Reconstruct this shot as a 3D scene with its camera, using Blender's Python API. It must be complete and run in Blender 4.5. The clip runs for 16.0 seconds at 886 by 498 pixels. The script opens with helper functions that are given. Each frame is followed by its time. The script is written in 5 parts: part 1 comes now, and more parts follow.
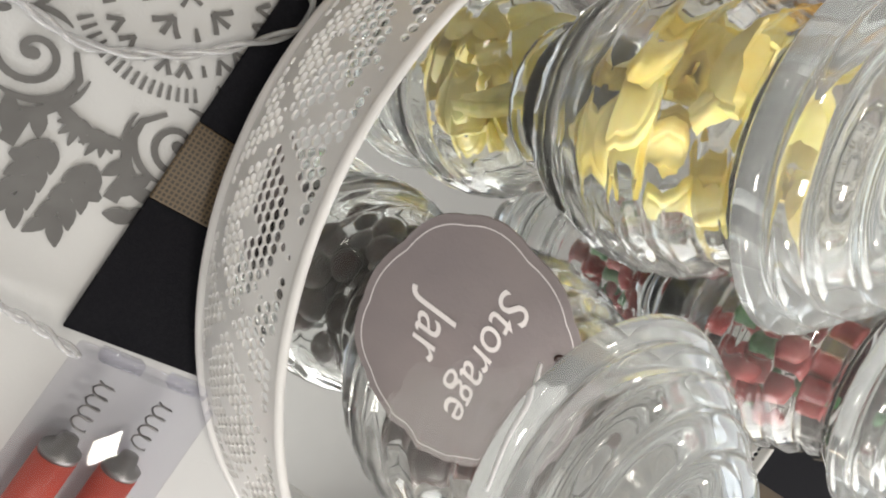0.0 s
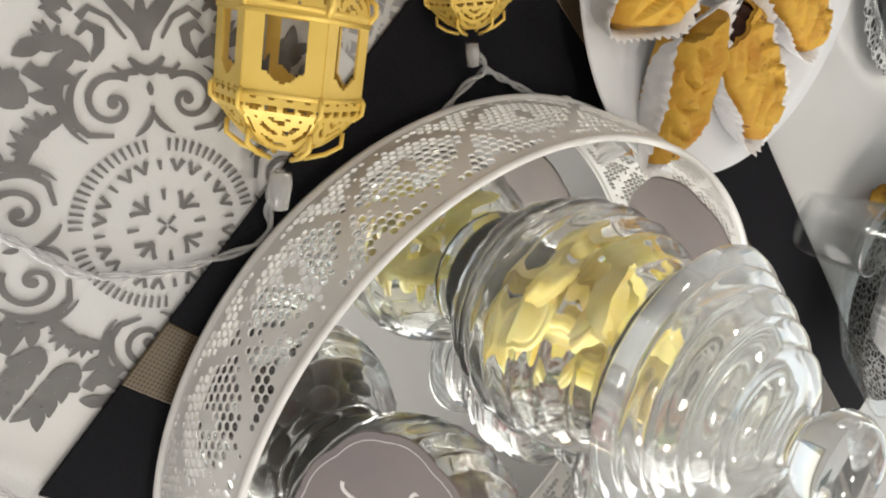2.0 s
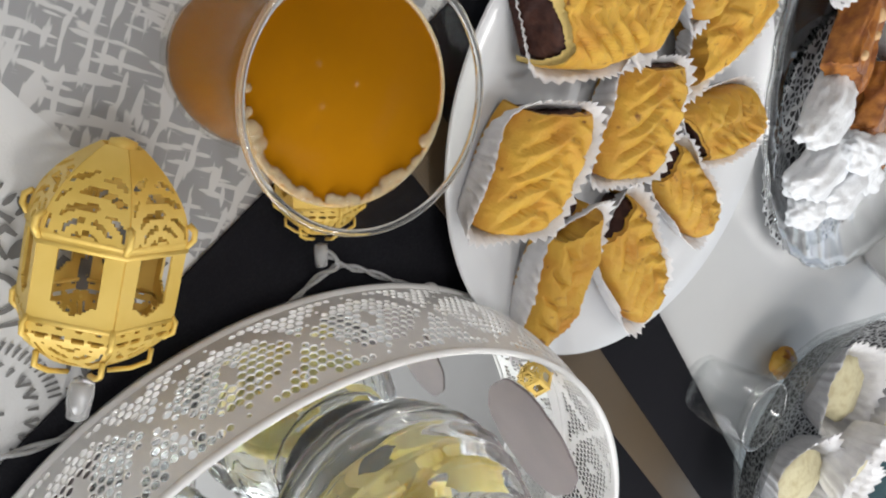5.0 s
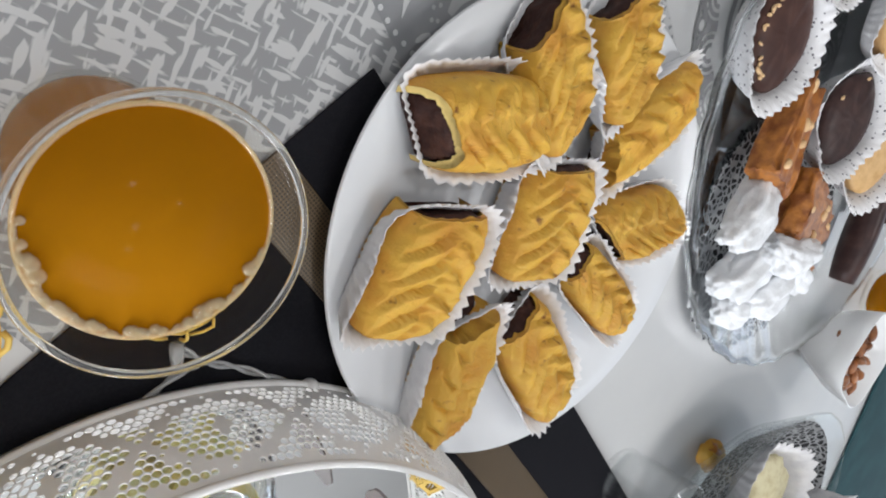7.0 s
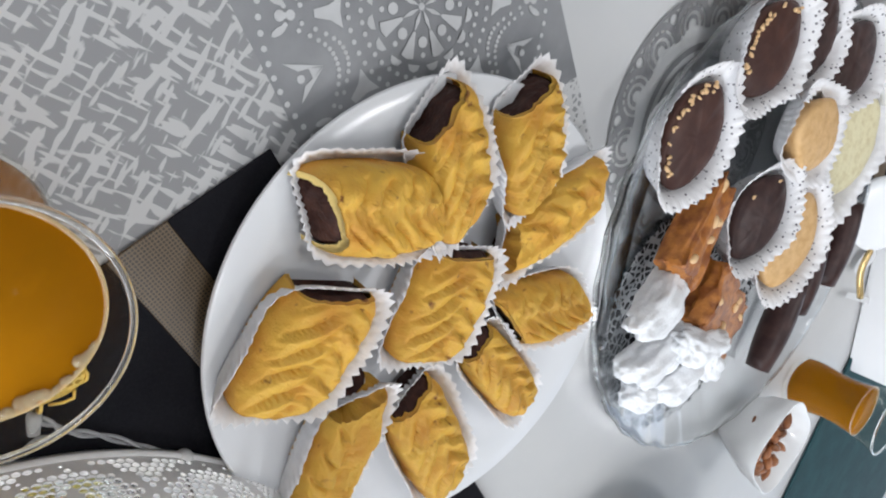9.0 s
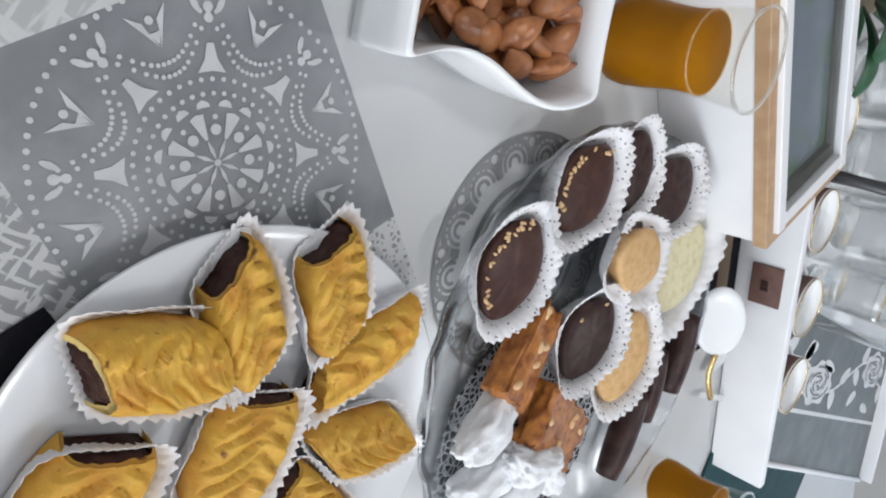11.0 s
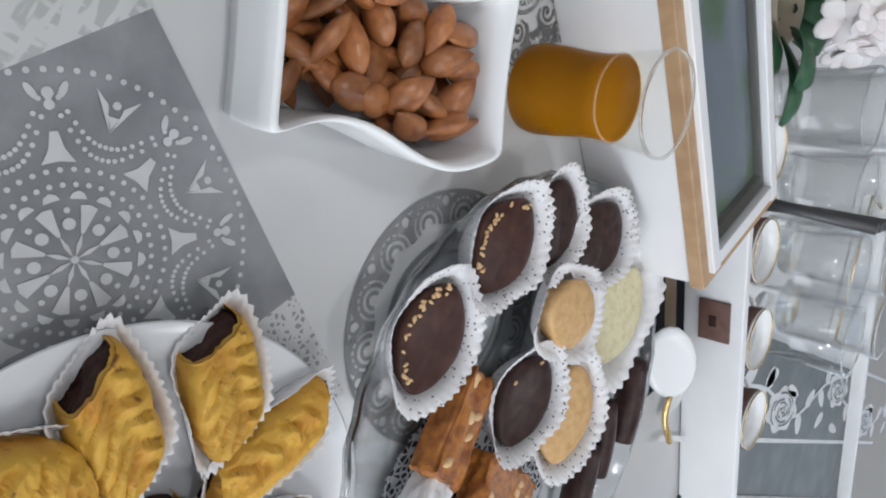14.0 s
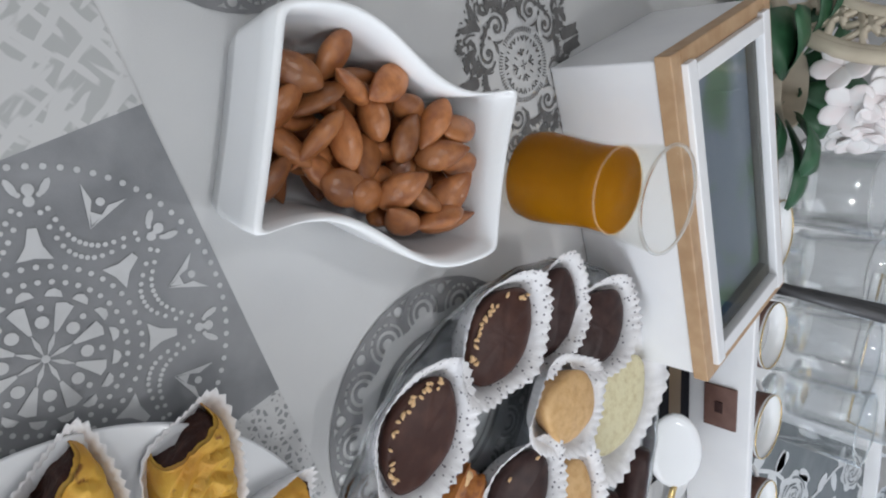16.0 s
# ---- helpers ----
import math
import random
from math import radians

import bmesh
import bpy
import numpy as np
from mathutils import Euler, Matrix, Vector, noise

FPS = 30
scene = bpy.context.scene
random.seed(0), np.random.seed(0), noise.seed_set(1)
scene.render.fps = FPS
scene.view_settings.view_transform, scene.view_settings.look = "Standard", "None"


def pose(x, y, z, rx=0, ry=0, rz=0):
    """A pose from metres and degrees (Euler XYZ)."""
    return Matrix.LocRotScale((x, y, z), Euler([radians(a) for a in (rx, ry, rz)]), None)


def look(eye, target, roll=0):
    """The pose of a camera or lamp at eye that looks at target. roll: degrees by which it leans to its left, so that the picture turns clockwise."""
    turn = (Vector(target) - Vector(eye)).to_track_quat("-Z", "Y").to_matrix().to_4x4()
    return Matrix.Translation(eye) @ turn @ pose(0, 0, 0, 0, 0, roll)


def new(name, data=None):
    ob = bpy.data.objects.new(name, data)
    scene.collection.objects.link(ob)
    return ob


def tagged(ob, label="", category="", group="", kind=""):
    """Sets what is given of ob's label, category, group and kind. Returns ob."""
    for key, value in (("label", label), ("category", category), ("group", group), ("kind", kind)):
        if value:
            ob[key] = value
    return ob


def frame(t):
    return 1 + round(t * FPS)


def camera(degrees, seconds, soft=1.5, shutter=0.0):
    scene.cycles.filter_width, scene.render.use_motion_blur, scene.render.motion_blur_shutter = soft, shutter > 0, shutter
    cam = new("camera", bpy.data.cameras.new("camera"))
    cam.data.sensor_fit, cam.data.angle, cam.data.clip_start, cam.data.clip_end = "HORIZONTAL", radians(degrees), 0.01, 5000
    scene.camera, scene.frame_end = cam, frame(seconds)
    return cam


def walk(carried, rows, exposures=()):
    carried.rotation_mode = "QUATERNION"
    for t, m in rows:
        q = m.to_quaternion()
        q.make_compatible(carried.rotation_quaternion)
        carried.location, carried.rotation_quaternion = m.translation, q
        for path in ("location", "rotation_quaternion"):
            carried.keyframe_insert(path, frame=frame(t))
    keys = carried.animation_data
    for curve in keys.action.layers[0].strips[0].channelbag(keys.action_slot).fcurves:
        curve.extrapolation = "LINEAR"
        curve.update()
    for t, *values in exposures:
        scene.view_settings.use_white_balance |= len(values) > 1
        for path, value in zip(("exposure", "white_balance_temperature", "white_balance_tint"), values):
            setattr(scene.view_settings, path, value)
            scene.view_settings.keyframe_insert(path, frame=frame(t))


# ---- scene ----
cam = camera(66.6, 16.0, soft=2.0)
EXPOSURES = ((0.0, -0.26, 7050, 10), (2.0, -0.2, 7200, 10), (3.5, -0.15, 6800, 10), (6.0, -0.14, 6420, 10), (8.0, -0.06, 6200, 10), (10.5, -0.13, 6170, 10), (13.5, -0.36, 6130, 10), (16.0, -0.37, 6150, 10))
EAST_W, NORTH_FILL_W, CEIL_W = 48.0, 8.0, 5.8
METRES, EYE = 0.44, 0.2204
UP = Vector((0.54075, -0.77771, -0.32055)).normalized()
AHEAD = Vector((0.30, 0.93, 0.20))
AHEAD = (AHEAD - AHEAD.dot(UP) * UP).normalized()
BASE = Matrix((AHEAD.cross(UP), AHEAD, UP)).to_4x4()
BASE.translation = (0, 0, EYE)
ROWS = [
    (0.0, 0.0, 0.0, 0.0, 0.0, 0.0, 0.0),
    (0.5, -0.0056, -0.036, 0.0123, -1.46, -0.46, 0.05),
    (1.0, -0.0122, -0.0715, 0.043, -2.65, 0.21, -0.44),
    (1.5, -0.0051, -0.098, 0.0943, -3.93, 1.3, -1.55),
    (2.0, 0.0126, -0.1096, 0.1392, -4.43, 2.25, -2.34),
    (2.5, 0.0273, -0.1154, 0.1739, -4.74, 3.07, -3.42),
    (3.0, 0.0447, -0.1216, 0.2024, -5.49, 4.3, -4.41),
    (3.5, 0.0646, -0.128, 0.2273, -6.26, 4.96, -5.28),
    (6.0, 0.1603, -0.1152, 0.3385, -8.53, 8.38, -10.1),
    (6.5, 0.1854, -0.117, 0.3612, -9.24, 9.36, -11.02),
    (7.0, 0.205, -0.1163, 0.3802, -9.77, 10.17, -11.9),
    (7.5, 0.2235, -0.1163, 0.3935, -10.23, 10.51, -12.92),
    (8.0, 0.2402, -0.1203, 0.4132, -10.64, 11.9, -13.82),
    (10.5, 0.3441, -0.2183, 0.5173, -18.1, 18.75, -15.79),
    (11.0, 0.3759, -0.2298, 0.562, -19.2, 21.31, -14.36),
    (11.5, 0.4013, -0.2183, 0.5867, -19.05, 23.18, -12.05),
    (12.0, 0.4181, -0.21, 0.6108, -18.89, 24.03, -11.32),
    (12.5, 0.437, -0.2066, 0.6313, -18.9, 23.89, -11.25),
    (13.0, 0.4493, -0.2174, 0.6405, -19.62, 24.64, -10.48),
    (13.5, 0.4506, -0.2219, 0.6453, -19.69, 24.95, -10.25),
    (14.0, 0.4544, -0.2157, 0.6416, -19.78, 24.67, -9.59),
    (14.5, 0.4617, -0.2031, 0.6472, -19.31, 24.52, -8.96),
    (15.0, 0.4749, -0.2053, 0.6616, -19.53, 25.71, -8.91),
    (15.5, 0.4712, -0.2127, 0.6837, -19.81, 27.64, -10.05),
    (16.0, 0.4624, -0.2189, 0.7011, -19.86, 29.25, -11.18),
]
walk(cam, [(t, BASE @ pose(METRES * x, METRES * y, METRES * z, 90 + pitch, roll, yaw)) for t, x, y, z, yaw, pitch, roll in ROWS], EXPOSURES)

scene.world = bpy.data.worlds.new("room_sky")
scene.world.use_nodes = True
_n = scene.world.node_tree.nodes
_sky = _n.new("ShaderNodeTexSky")
_sky.sky_type = 'NISHITA'
_sky.sun_disc = False
_sky.sun_elevation, _sky.sun_rotation = radians(40), radians(90)
_n["Background"].inputs[1].default_value = 0.12
scene.world.node_tree.links.new(_sky.outputs[0], _n["Background"].inputs[0])


def area(name, m, sx, sy, watts, colour):
    d = bpy.data.lights.new(name, "AREA")
    d.shape, d.size, d.size_y, d.energy, d.color = "RECTANGLE", sx, sy, watts, colour
    ob = new(name, d)
    ob.matrix_world = m
    return ob


# daylight in the east window opening, and the ceiling lamps of the room
area("daylight_area", look((2.1, 0.1, 0.7), (-0.2, 0.3, 0.1)), 2.2, 1.2, EAST_W, (0.95, 0.98, 1.0))
# fill in an unseen north opening, added to brighten the far end
area("daylight_area", look((-0.1, 2.9, 0.7), (-0.1, 0.4, 0.1)), 2.0, 1.2, NORTH_FILL_W, (0.93, 0.97, 1.0))
for _x, _y in ((-0.75, -0.3), (0.35, 0.25), (-0.6, 1.2), (1.15, 0.35)):
    area("ceiling_lamp", pose(_x, _y, 1.78), 0.16, 0.16, CEIL_W, (1.0, 0.98, 0.95))


# ---- materials ----
def mat(name, colour, rough=0.5, metal=0.0, **kw):
    """Principled material; var: (scale, second colour, amount), grain: (scale, strength) for bump."""
    m = bpy.data.materials.new(name)
    m.use_nodes = True
    nt = m.node_tree
    b = nt.nodes["Principled BSDF"]
    b.inputs["Base Color"].default_value = (*colour, 1)
    b.inputs["Roughness"].default_value = rough
    b.inputs["Metallic"].default_value = metal
    for key, value in kw.get("sockets", {}).items():
        b.inputs[key].default_value = value
    tc = nt.nodes.new("ShaderNodeTexCoord")
    src = tc.outputs["Object"]
    if "var" in kw:
        scale, second, lo, hi = kw["var"]
        n1 = nt.nodes.new("ShaderNodeTexNoise")
        n1.inputs["Scale"].default_value = scale
        n1.inputs["Detail"].default_value = 6
        r = nt.nodes.new("ShaderNodeValToRGB")
        r.color_ramp.elements[0].position, r.color_ramp.elements[1].position = lo, hi
        r.color_ramp.elements[0].color, r.color_ramp.elements[1].color = (*colour, 1), (*second, 1)
        nt.links.new(src, n1.inputs["Vector"])
        nt.links.new(n1.outputs[0], r.inputs[0])
        out = r.outputs[0]
        if "specks" in kw:
            # small scorched spots of their own
            scale, spot, lo, hi = kw["specks"]
            n3 = nt.nodes.new("ShaderNodeTexNoise")
            n3.inputs["Scale"].default_value = scale
            n3.inputs["Detail"].default_value = 2
            nt.links.new(src, n3.inputs["Vector"])
            mr = nt.nodes.new("ShaderNodeMapRange")
            mr.inputs[1].default_value, mr.inputs[2].default_value = lo, hi
            nt.links.new(n3.outputs[0], mr.inputs[0])
            sm = nt.nodes.new("ShaderNodeMix")
            sm.data_type = "RGBA"
            sm.inputs[7].default_value = (*spot, 1)
            nt.links.new(mr.outputs[0], sm.inputs[0])
            nt.links.new(out, sm.inputs[6])
            out = sm.outputs[2]
        if kw.get("island"):
            g = nt.nodes.new("ShaderNodeNewGeometry")
            hsv = nt.nodes.new("ShaderNodeHueSaturation")
            mp = nt.nodes.new("ShaderNodeMapRange")
            mp.inputs[3].default_value, mp.inputs[4].default_value = 1 - kw["island"], 1 + kw["island"]
            nt.links.new(g.outputs["Random Per Island"], mp.inputs[0])
            nt.links.new(mp.outputs[0], hsv.inputs["Value"])
            nt.links.new(out, hsv.inputs["Color"])
            out = hsv.outputs[0]
        if kw.get("each"):
            info = nt.nodes.new("ShaderNodeObjectInfo")
            tone = nt.nodes.new("ShaderNodeHueSaturation")
            mp = nt.nodes.new("ShaderNodeMapRange")
            mp.inputs[3].default_value, mp.inputs[4].default_value = 1 - kw["each"], 1 + kw["each"]
            nt.links.new(info.outputs["Random"], mp.inputs[0])
            nt.links.new(mp.outputs[0], tone.inputs["Value"])
            nt.links.new(out, tone.inputs["Color"])
            out = tone.outputs[0]
        nt.links.new(out, b.inputs["Base Color"])
    if "grain" in kw:
        h = None
        for scale, strength in kw["grain"]:
            n2 = nt.nodes.new("ShaderNodeTexNoise")
            n2.inputs["Scale"].default_value = scale
            n2.inputs["Detail"].default_value = 3
            nt.links.new(src, n2.inputs["Vector"])
            bp = nt.nodes.new("ShaderNodeBump")
            bp.inputs["Strength"].default_value = strength
            bp.inputs["Distance"].default_value = 0.001
            nt.links.new(n2.outputs[0], bp.inputs["Height"])
            if h:
                nt.links.new(h, bp.inputs["Normal"])
            h = bp.outputs[0]
        nt.links.new(h, b.inputs["Normal"])
    return m


def glass_mat(name, colour, ior=1.45, rough=0.0):
    m = bpy.data.materials.new(name)
    m.use_nodes = True
    b = m.node_tree.nodes["Principled BSDF"]
    b.inputs["Base Color"].default_value = (*colour, 1)
    b.inputs["Transmission Weight"].default_value = 1
    b.inputs["Roughness"].default_value = rough
    b.inputs["IOR"].default_value = ior
    b.inputs["Coat Weight"].default_value = 1.0
    b.inputs["Coat Roughness"].default_value = 0.03
    return m


def thin_glass(name, tint, gloss=0.6, base=0.035):
    """Thin clear glass: see-through, with a gloss that grows at grazing angles."""
    m = bpy.data.materials.new(name)
    m.use_nodes = True
    nt = m.node_tree
    nt.nodes.remove(nt.nodes["Principled BSDF"])
    t = nt.nodes.new("ShaderNodeBsdfTransparent")
    t.inputs[0].default_value = (*tint, 1)
    g = nt.nodes.new("ShaderNodeBsdfGlossy")
    g.inputs["Roughness"].default_value = 0.02
    lw = nt.nodes.new("ShaderNodeLayerWeight")
    lw.inputs[0].default_value = 0.5
    pw = nt.nodes.new("ShaderNodeMath")
    pw.operation = "POWER"
    pw.inputs[1].default_value = 4.0
    f = nt.nodes.new("ShaderNodeMath")
    f.operation = "MULTIPLY_ADD"
    f.inputs[1].default_value, f.inputs[2].default_value = gloss, base
    nt.links.new(lw.outputs["Facing"], pw.inputs[0])
    nt.links.new(pw.outputs[0], f.inputs[0])
    mx = nt.nodes.new("ShaderNodeMixShader")
    nt.links.new(f.outputs[0], mx.inputs[0])
    nt.links.new(t.outputs[0], mx.inputs[1])
    nt.links.new(g.outputs[0], mx.inputs[2])
    nt.links.new(mx.outputs[0], nt.nodes["Material Output"].inputs[0])
    return m


def threshold_mat(name, ink, ground, kind, scale, cut, rough=0.55, turn=0.0):
    """Two printed colours: 'hatch' strokes, 'comb' cells or 'weave' threads."""
    m = bpy.data.materials.new(name)
    m.use_nodes = True
    nt = m.node_tree
    b = nt.nodes["Principled BSDF"]
    b.inputs["Roughness"].default_value = rough
    tc = nt.nodes.new("ShaderNodeTexCoord")
    mix = nt.nodes.new("ShaderNodeMix")
    mix.data_type = "RGBA"
    mix.inputs[6].default_value, mix.inputs[7].default_value = (*ground, 1), (*ink, 1)
    ramp = nt.nodes.new("ShaderNodeValToRGB")
    ramp.color_ramp.elements[0].position, ramp.color_ramp.elements[1].position = cut - 0.02, cut + 0.02

    def noise_in(sx, sy, seed):
        mp = nt.nodes.new("ShaderNodeMapping")
        mp.inputs["Scale"].default_value = (sx, sy, 1)
        mp.inputs["Location"].default_value = (seed, seed * 2, 0)
        mp.inputs["Rotation"].default_value = (0, 0, turn)
        n = nt.nodes.new("ShaderNodeTexNoise")
        n.inputs["Scale"].default_value = scale
        n.inputs["Detail"].default_value = 1.5
        nt.links.new(tc.outputs["Object"], mp.inputs[0])
        nt.links.new(mp.outputs[0], n.inputs["Vector"])
        return n.outputs[0]
    if kind == "hatch":
        mx = nt.nodes.new("ShaderNodeMath")
        mx.operation = "MAXIMUM"
        nt.links.new(noise_in(1, 4.6, 0.3), mx.inputs[0])
        nt.links.new(noise_in(4.6, 1, 1.7), mx.inputs[1])
        nt.links.new(mx.outputs[0], ramp.inputs[0])
    else:
        v = nt.nodes.new("ShaderNodeTexVoronoi")
        v.feature = "DISTANCE_TO_EDGE"
        v.inputs["Scale"].default_value = scale
        if kind == "grid":
            v.inputs["Randomness"].default_value = 0.12
        nt.links.new(tc.outputs["Object"], v.inputs["Vector"])
        nt.links.new(v.outputs["Distance"], ramp.inputs[0])
    nt.links.new(ramp.outputs[0], mix.inputs[0])
    nt.links.new(mix.outputs[2], b.inputs["Base Color"])
    return m


def speck_mat(name):
    """White paper with sparse dark punched specks."""
    m = mat(name, (0.8, 0.79, 0.8), 0.75, grain=((400, 0.3),))
    nt = m.node_tree
    b = nt.nodes["Principled BSDF"]
    tc = nt.nodes.new("ShaderNodeTexCoord")
    v = nt.nodes.new("ShaderNodeTexVoronoi")
    v.inputs["Scale"].default_value = 260
    r = nt.nodes.new("ShaderNodeValToRGB")
    r.color_ramp.elements[0].position, r.color_ramp.elements[1].position = 0.16, 0.26
    r.color_ramp.elements[0].color, r.color_ramp.elements[1].color = (0.13, 0.12, 0.14, 1), (0.8, 0.79, 0.8, 1)
    nt.links.new(tc.outputs["Object"], v.inputs["Vector"])
    nt.links.new(v.outputs["Distance"], r.inputs[0])
    nt.links.new(r.outputs[0], b.inputs["Base Color"])
    return m


CLOTH = mat("tablecloth_vinyl", (0.575, 0.575, 0.57), 0.45, var=(9, (0.52, 0.525, 0.53), 0.35, 0.7), grain=((900, 0.12), (18, 0.1)))
PRINT = mat("grey_print", (0.105, 0.102, 0.1), 0.5, var=(60, (0.15, 0.147, 0.145), 0.4, 0.7))
GREYPATCH = mat("grey_patch", (0.18, 0.185, 0.195), 0.5, var=(16, (0.31, 0.315, 0.325), 0.4, 0.68), grain=((900, 0.1),))
SOFTPRINT = mat("pale_grey_print", (0.2, 0.2, 0.205), 0.5, var=(60, (0.26, 0.26, 0.265), 0.4, 0.7))
WHITEPRINT = mat("white_print", (0.54, 0.545, 0.55), 0.5, var=(70, (0.45, 0.455, 0.46), 0.45, 0.75))
PALEPATCH = threshold_mat("pale_brushed_patch", (0.54, 0.54, 0.535), (0.40, 0.405, 0.4), "hatch", 34, 0.53, turn=0.53)
HATCH = threshold_mat("hatched_patch", (0.5, 0.5, 0.5), (0.255, 0.258, 0.265), "hatch", 62, 0.56, turn=0.78)
COMB = threshold_mat("honeycomb_patch", (0.24, 0.245, 0.25), (0.5, 0.5, 0.5), "comb", 260, 0.2)
BLACK = mat("black_runner_weave", (0.009, 0.009, 0.012), 0.9, sockets={"Specular IOR Level": 0.12}, var=(900, (0.013, 0.013, 0.016), 0.4, 0.7), grain=((1500, 0.4), (60, 0.08)))
BAND = threshold_mat("bronze_band_weave", (0.03, 0.021, 0.013), (0.125, 0.085, 0.045), "grid", 620, 0.2, 0.45, 0.55)
ENAMEL = mat("white_enamel", (0.8, 0.79, 0.78), 0.35, var=(40, (0.7, 0.69, 0.68), 0.5, 0.8), grain=((300, 0.06),))
MIRROR = mat("mirror", (0.9, 0.91, 0.9), 0.015, 1.0)
GLASS = glass_mat("clear_glass", (0.975, 0.985, 0.98), 1.25)
GLASS.node_tree.nodes["Principled BSDF"].inputs["Transmission Weight"].default_value = 0.972
TEAGLASS = thin_glass("thin_clear_glass", (0.95, 0.96, 0.96), 0.38)
SIDEGLASS = thin_glass("fine_tea_glass", (0.98, 0.98, 0.965), 0.2, 0.008)
CLEARGLASS = thin_glass("clear_drinking_glass", (0.975, 0.98, 0.98), 0.5)
BGGLASS = thin_glass("tumbler_glass", (0.985, 0.99, 0.99), 0.85, 0.05)
LIDGLASS = glass_mat("pressed_lid_glass", (0.9, 0.92, 0.92), 1.32, 0.02)
LIDGLASS.node_tree.nodes["Principled BSDF"].inputs["Transmission Weight"].default_value = 0.9
TEA = glass_mat("amber_tea", (0.93, 0.47, 0.03), 1.05, 0.1)
TEA.node_tree.nodes["Principled BSDF"].inputs["Transmission Weight"].default_value = 0.22
TEA.node_tree.nodes["Principled BSDF"].inputs["Base Color"].default_value = (0.38, 0.155, 0.004, 1)
TEA.node_tree.nodes["Principled BSDF"].inputs["Coat Weight"].default_value = 0.0
TEAEDGE = glass_mat("pale_tea_edge", (0.95, 0.8, 0.5), 1.15, 0.05)
TEAEDGE.node_tree.nodes["Principled BSDF"].inputs["Transmission Weight"].default_value = 0.75
PORCELAIN = mat("white_porcelain", (0.89, 0.9, 0.905), 0.16, var=(12, (0.87, 0.875, 0.89), 0.4, 0.7))
PLATEWHITE = mat("plate_glaze", (0.74, 0.75, 0.765), 0.2, var=(12, (0.71, 0.72, 0.74), 0.4, 0.7), grain=((60, 0.03),))
PAPER = mat("white_paper", (0.84, 0.83, 0.84), 0.75, var=(120, (0.72, 0.71, 0.73), 0.45, 0.75), grain=((400, 0.35),))
SPECK = speck_mat("lace_paper")
CAKE = mat("golden_cake", (0.66, 0.385, 0.05), 0.6, var=(45, (0.54, 0.235, 0.022), 0.4, 0.72), each=0.1, specks=(150, (0.24, 0.09, 0.016), 0.67, 0.76), grain=((260, 0.6), (900, 0.35)), sockets={"Subsurface Weight": 0.08, "Subsurface Radius": (0.004, 0.002, 0.001)})
CAKECUT = mat("pale_cake_crumb", (0.78, 0.58, 0.2), 0.8, grain=((500, 0.8),))
COCOA = mat("cocoa_filling", (0.035, 0.012, 0.009), 0.6, sockets={"Specular IOR Level": 0.25}, var=(160, (0.075, 0.028, 0.018), 0.45, 0.7), grain=((350, 0.9),))
CHOC = mat("milk_chocolate", (0.05, 0.019, 0.014), 0.42, sockets={"Specular IOR Level": 0.28}, var=(70, (0.095, 0.042, 0.03), 0.4, 0.75), grain=((200, 0.25),))
DARKCHOC = mat("dark_chocolate", (0.03, 0.013, 0.012), 0.4, sockets={"Specular IOR Level": 0.28}, var=(90, (0.06, 0.03, 0.026), 0.4, 0.7), grain=((200, 0.25),))
CARAMEL = mat("caramel_brittle", (0.5, 0.19, 0.035), 0.42, var=(110, (0.27, 0.085, 0.02), 0.4, 0.62), grain=((240, 0.8), (90, 0.7)))
NUT = mat("nut_flake", (0.72, 0.48, 0.25), 0.6)
BEIGE = mat("beige_nougat", (0.66, 0.42, 0.19), 0.55, var=(150, (0.55, 0.32, 0.12), 0.4, 0.7), grain=((260, 0.6),))
IVORY = mat("ivory_biscuit", (0.72, 0.66, 0.43), 0.6, var=(160, (0.6, 0.52, 0.3), 0.45, 0.7), grain=((260, 0.6),))
SUGAR = mat("icing_sugar", (0.8, 0.81, 0.83), 0.85, grain=((420, 0.5),), sockets={"Subsurface Weight": 0.2, "Subsurface Radius": (0.006, 0.006, 0.006)})
GOLD = mat("gold_lantern_metal", (0.82, 0.58, 0.15), 0.42, 0.2, var=(60, (0.74, 0.5, 0.1), 0.4, 0.7))
GOLDTRIM = mat("gold_trim", (0.75, 0.55, 0.25), 0.25, 0.9)
WIRE = glass_mat("clear_plastic_wire", (0.85, 0.85, 0.86), 1.3, 0.15)
WIRE.node_tree.nodes["Principled BSDF"].inputs["Transmission Weight"].default_value = 0.7
PLASTIC = thin_glass("clear_plastic", (0.9, 0.9, 0.93), 0.7)
RED = mat("red_foil", (0.62, 0.09, 0.06), 0.35)
CELLGREY = mat("battery_metal", (0.3, 0.29, 0.28), 0.35, 0.8)
TAG = mat("taupe_card", (0.205, 0.175, 0.18), 0.7, var=(30, (0.235, 0.2, 0.2), 0.4, 0.7), grain=((700, 0.15),))
TAGINK = mat("white_ink", (0.74, 0.7, 0.7), 0.7)
YELLOW = mat("yellow_candy", (0.95, 0.84, 0.36), 0.42, var=(60, (0.86, 0.66, 0.12), 0.45, 0.75), island=0.12, sockets={"Subsurface Weight": 0.3, "Subsurface Radius": (0.01, 0.007, 0.002)})
BALL = mat("chocolate_ball", (0.028, 0.013, 0.012), 0.4, var=(60, (0.075, 0.038, 0.032), 0.4, 0.7), island=0.3)
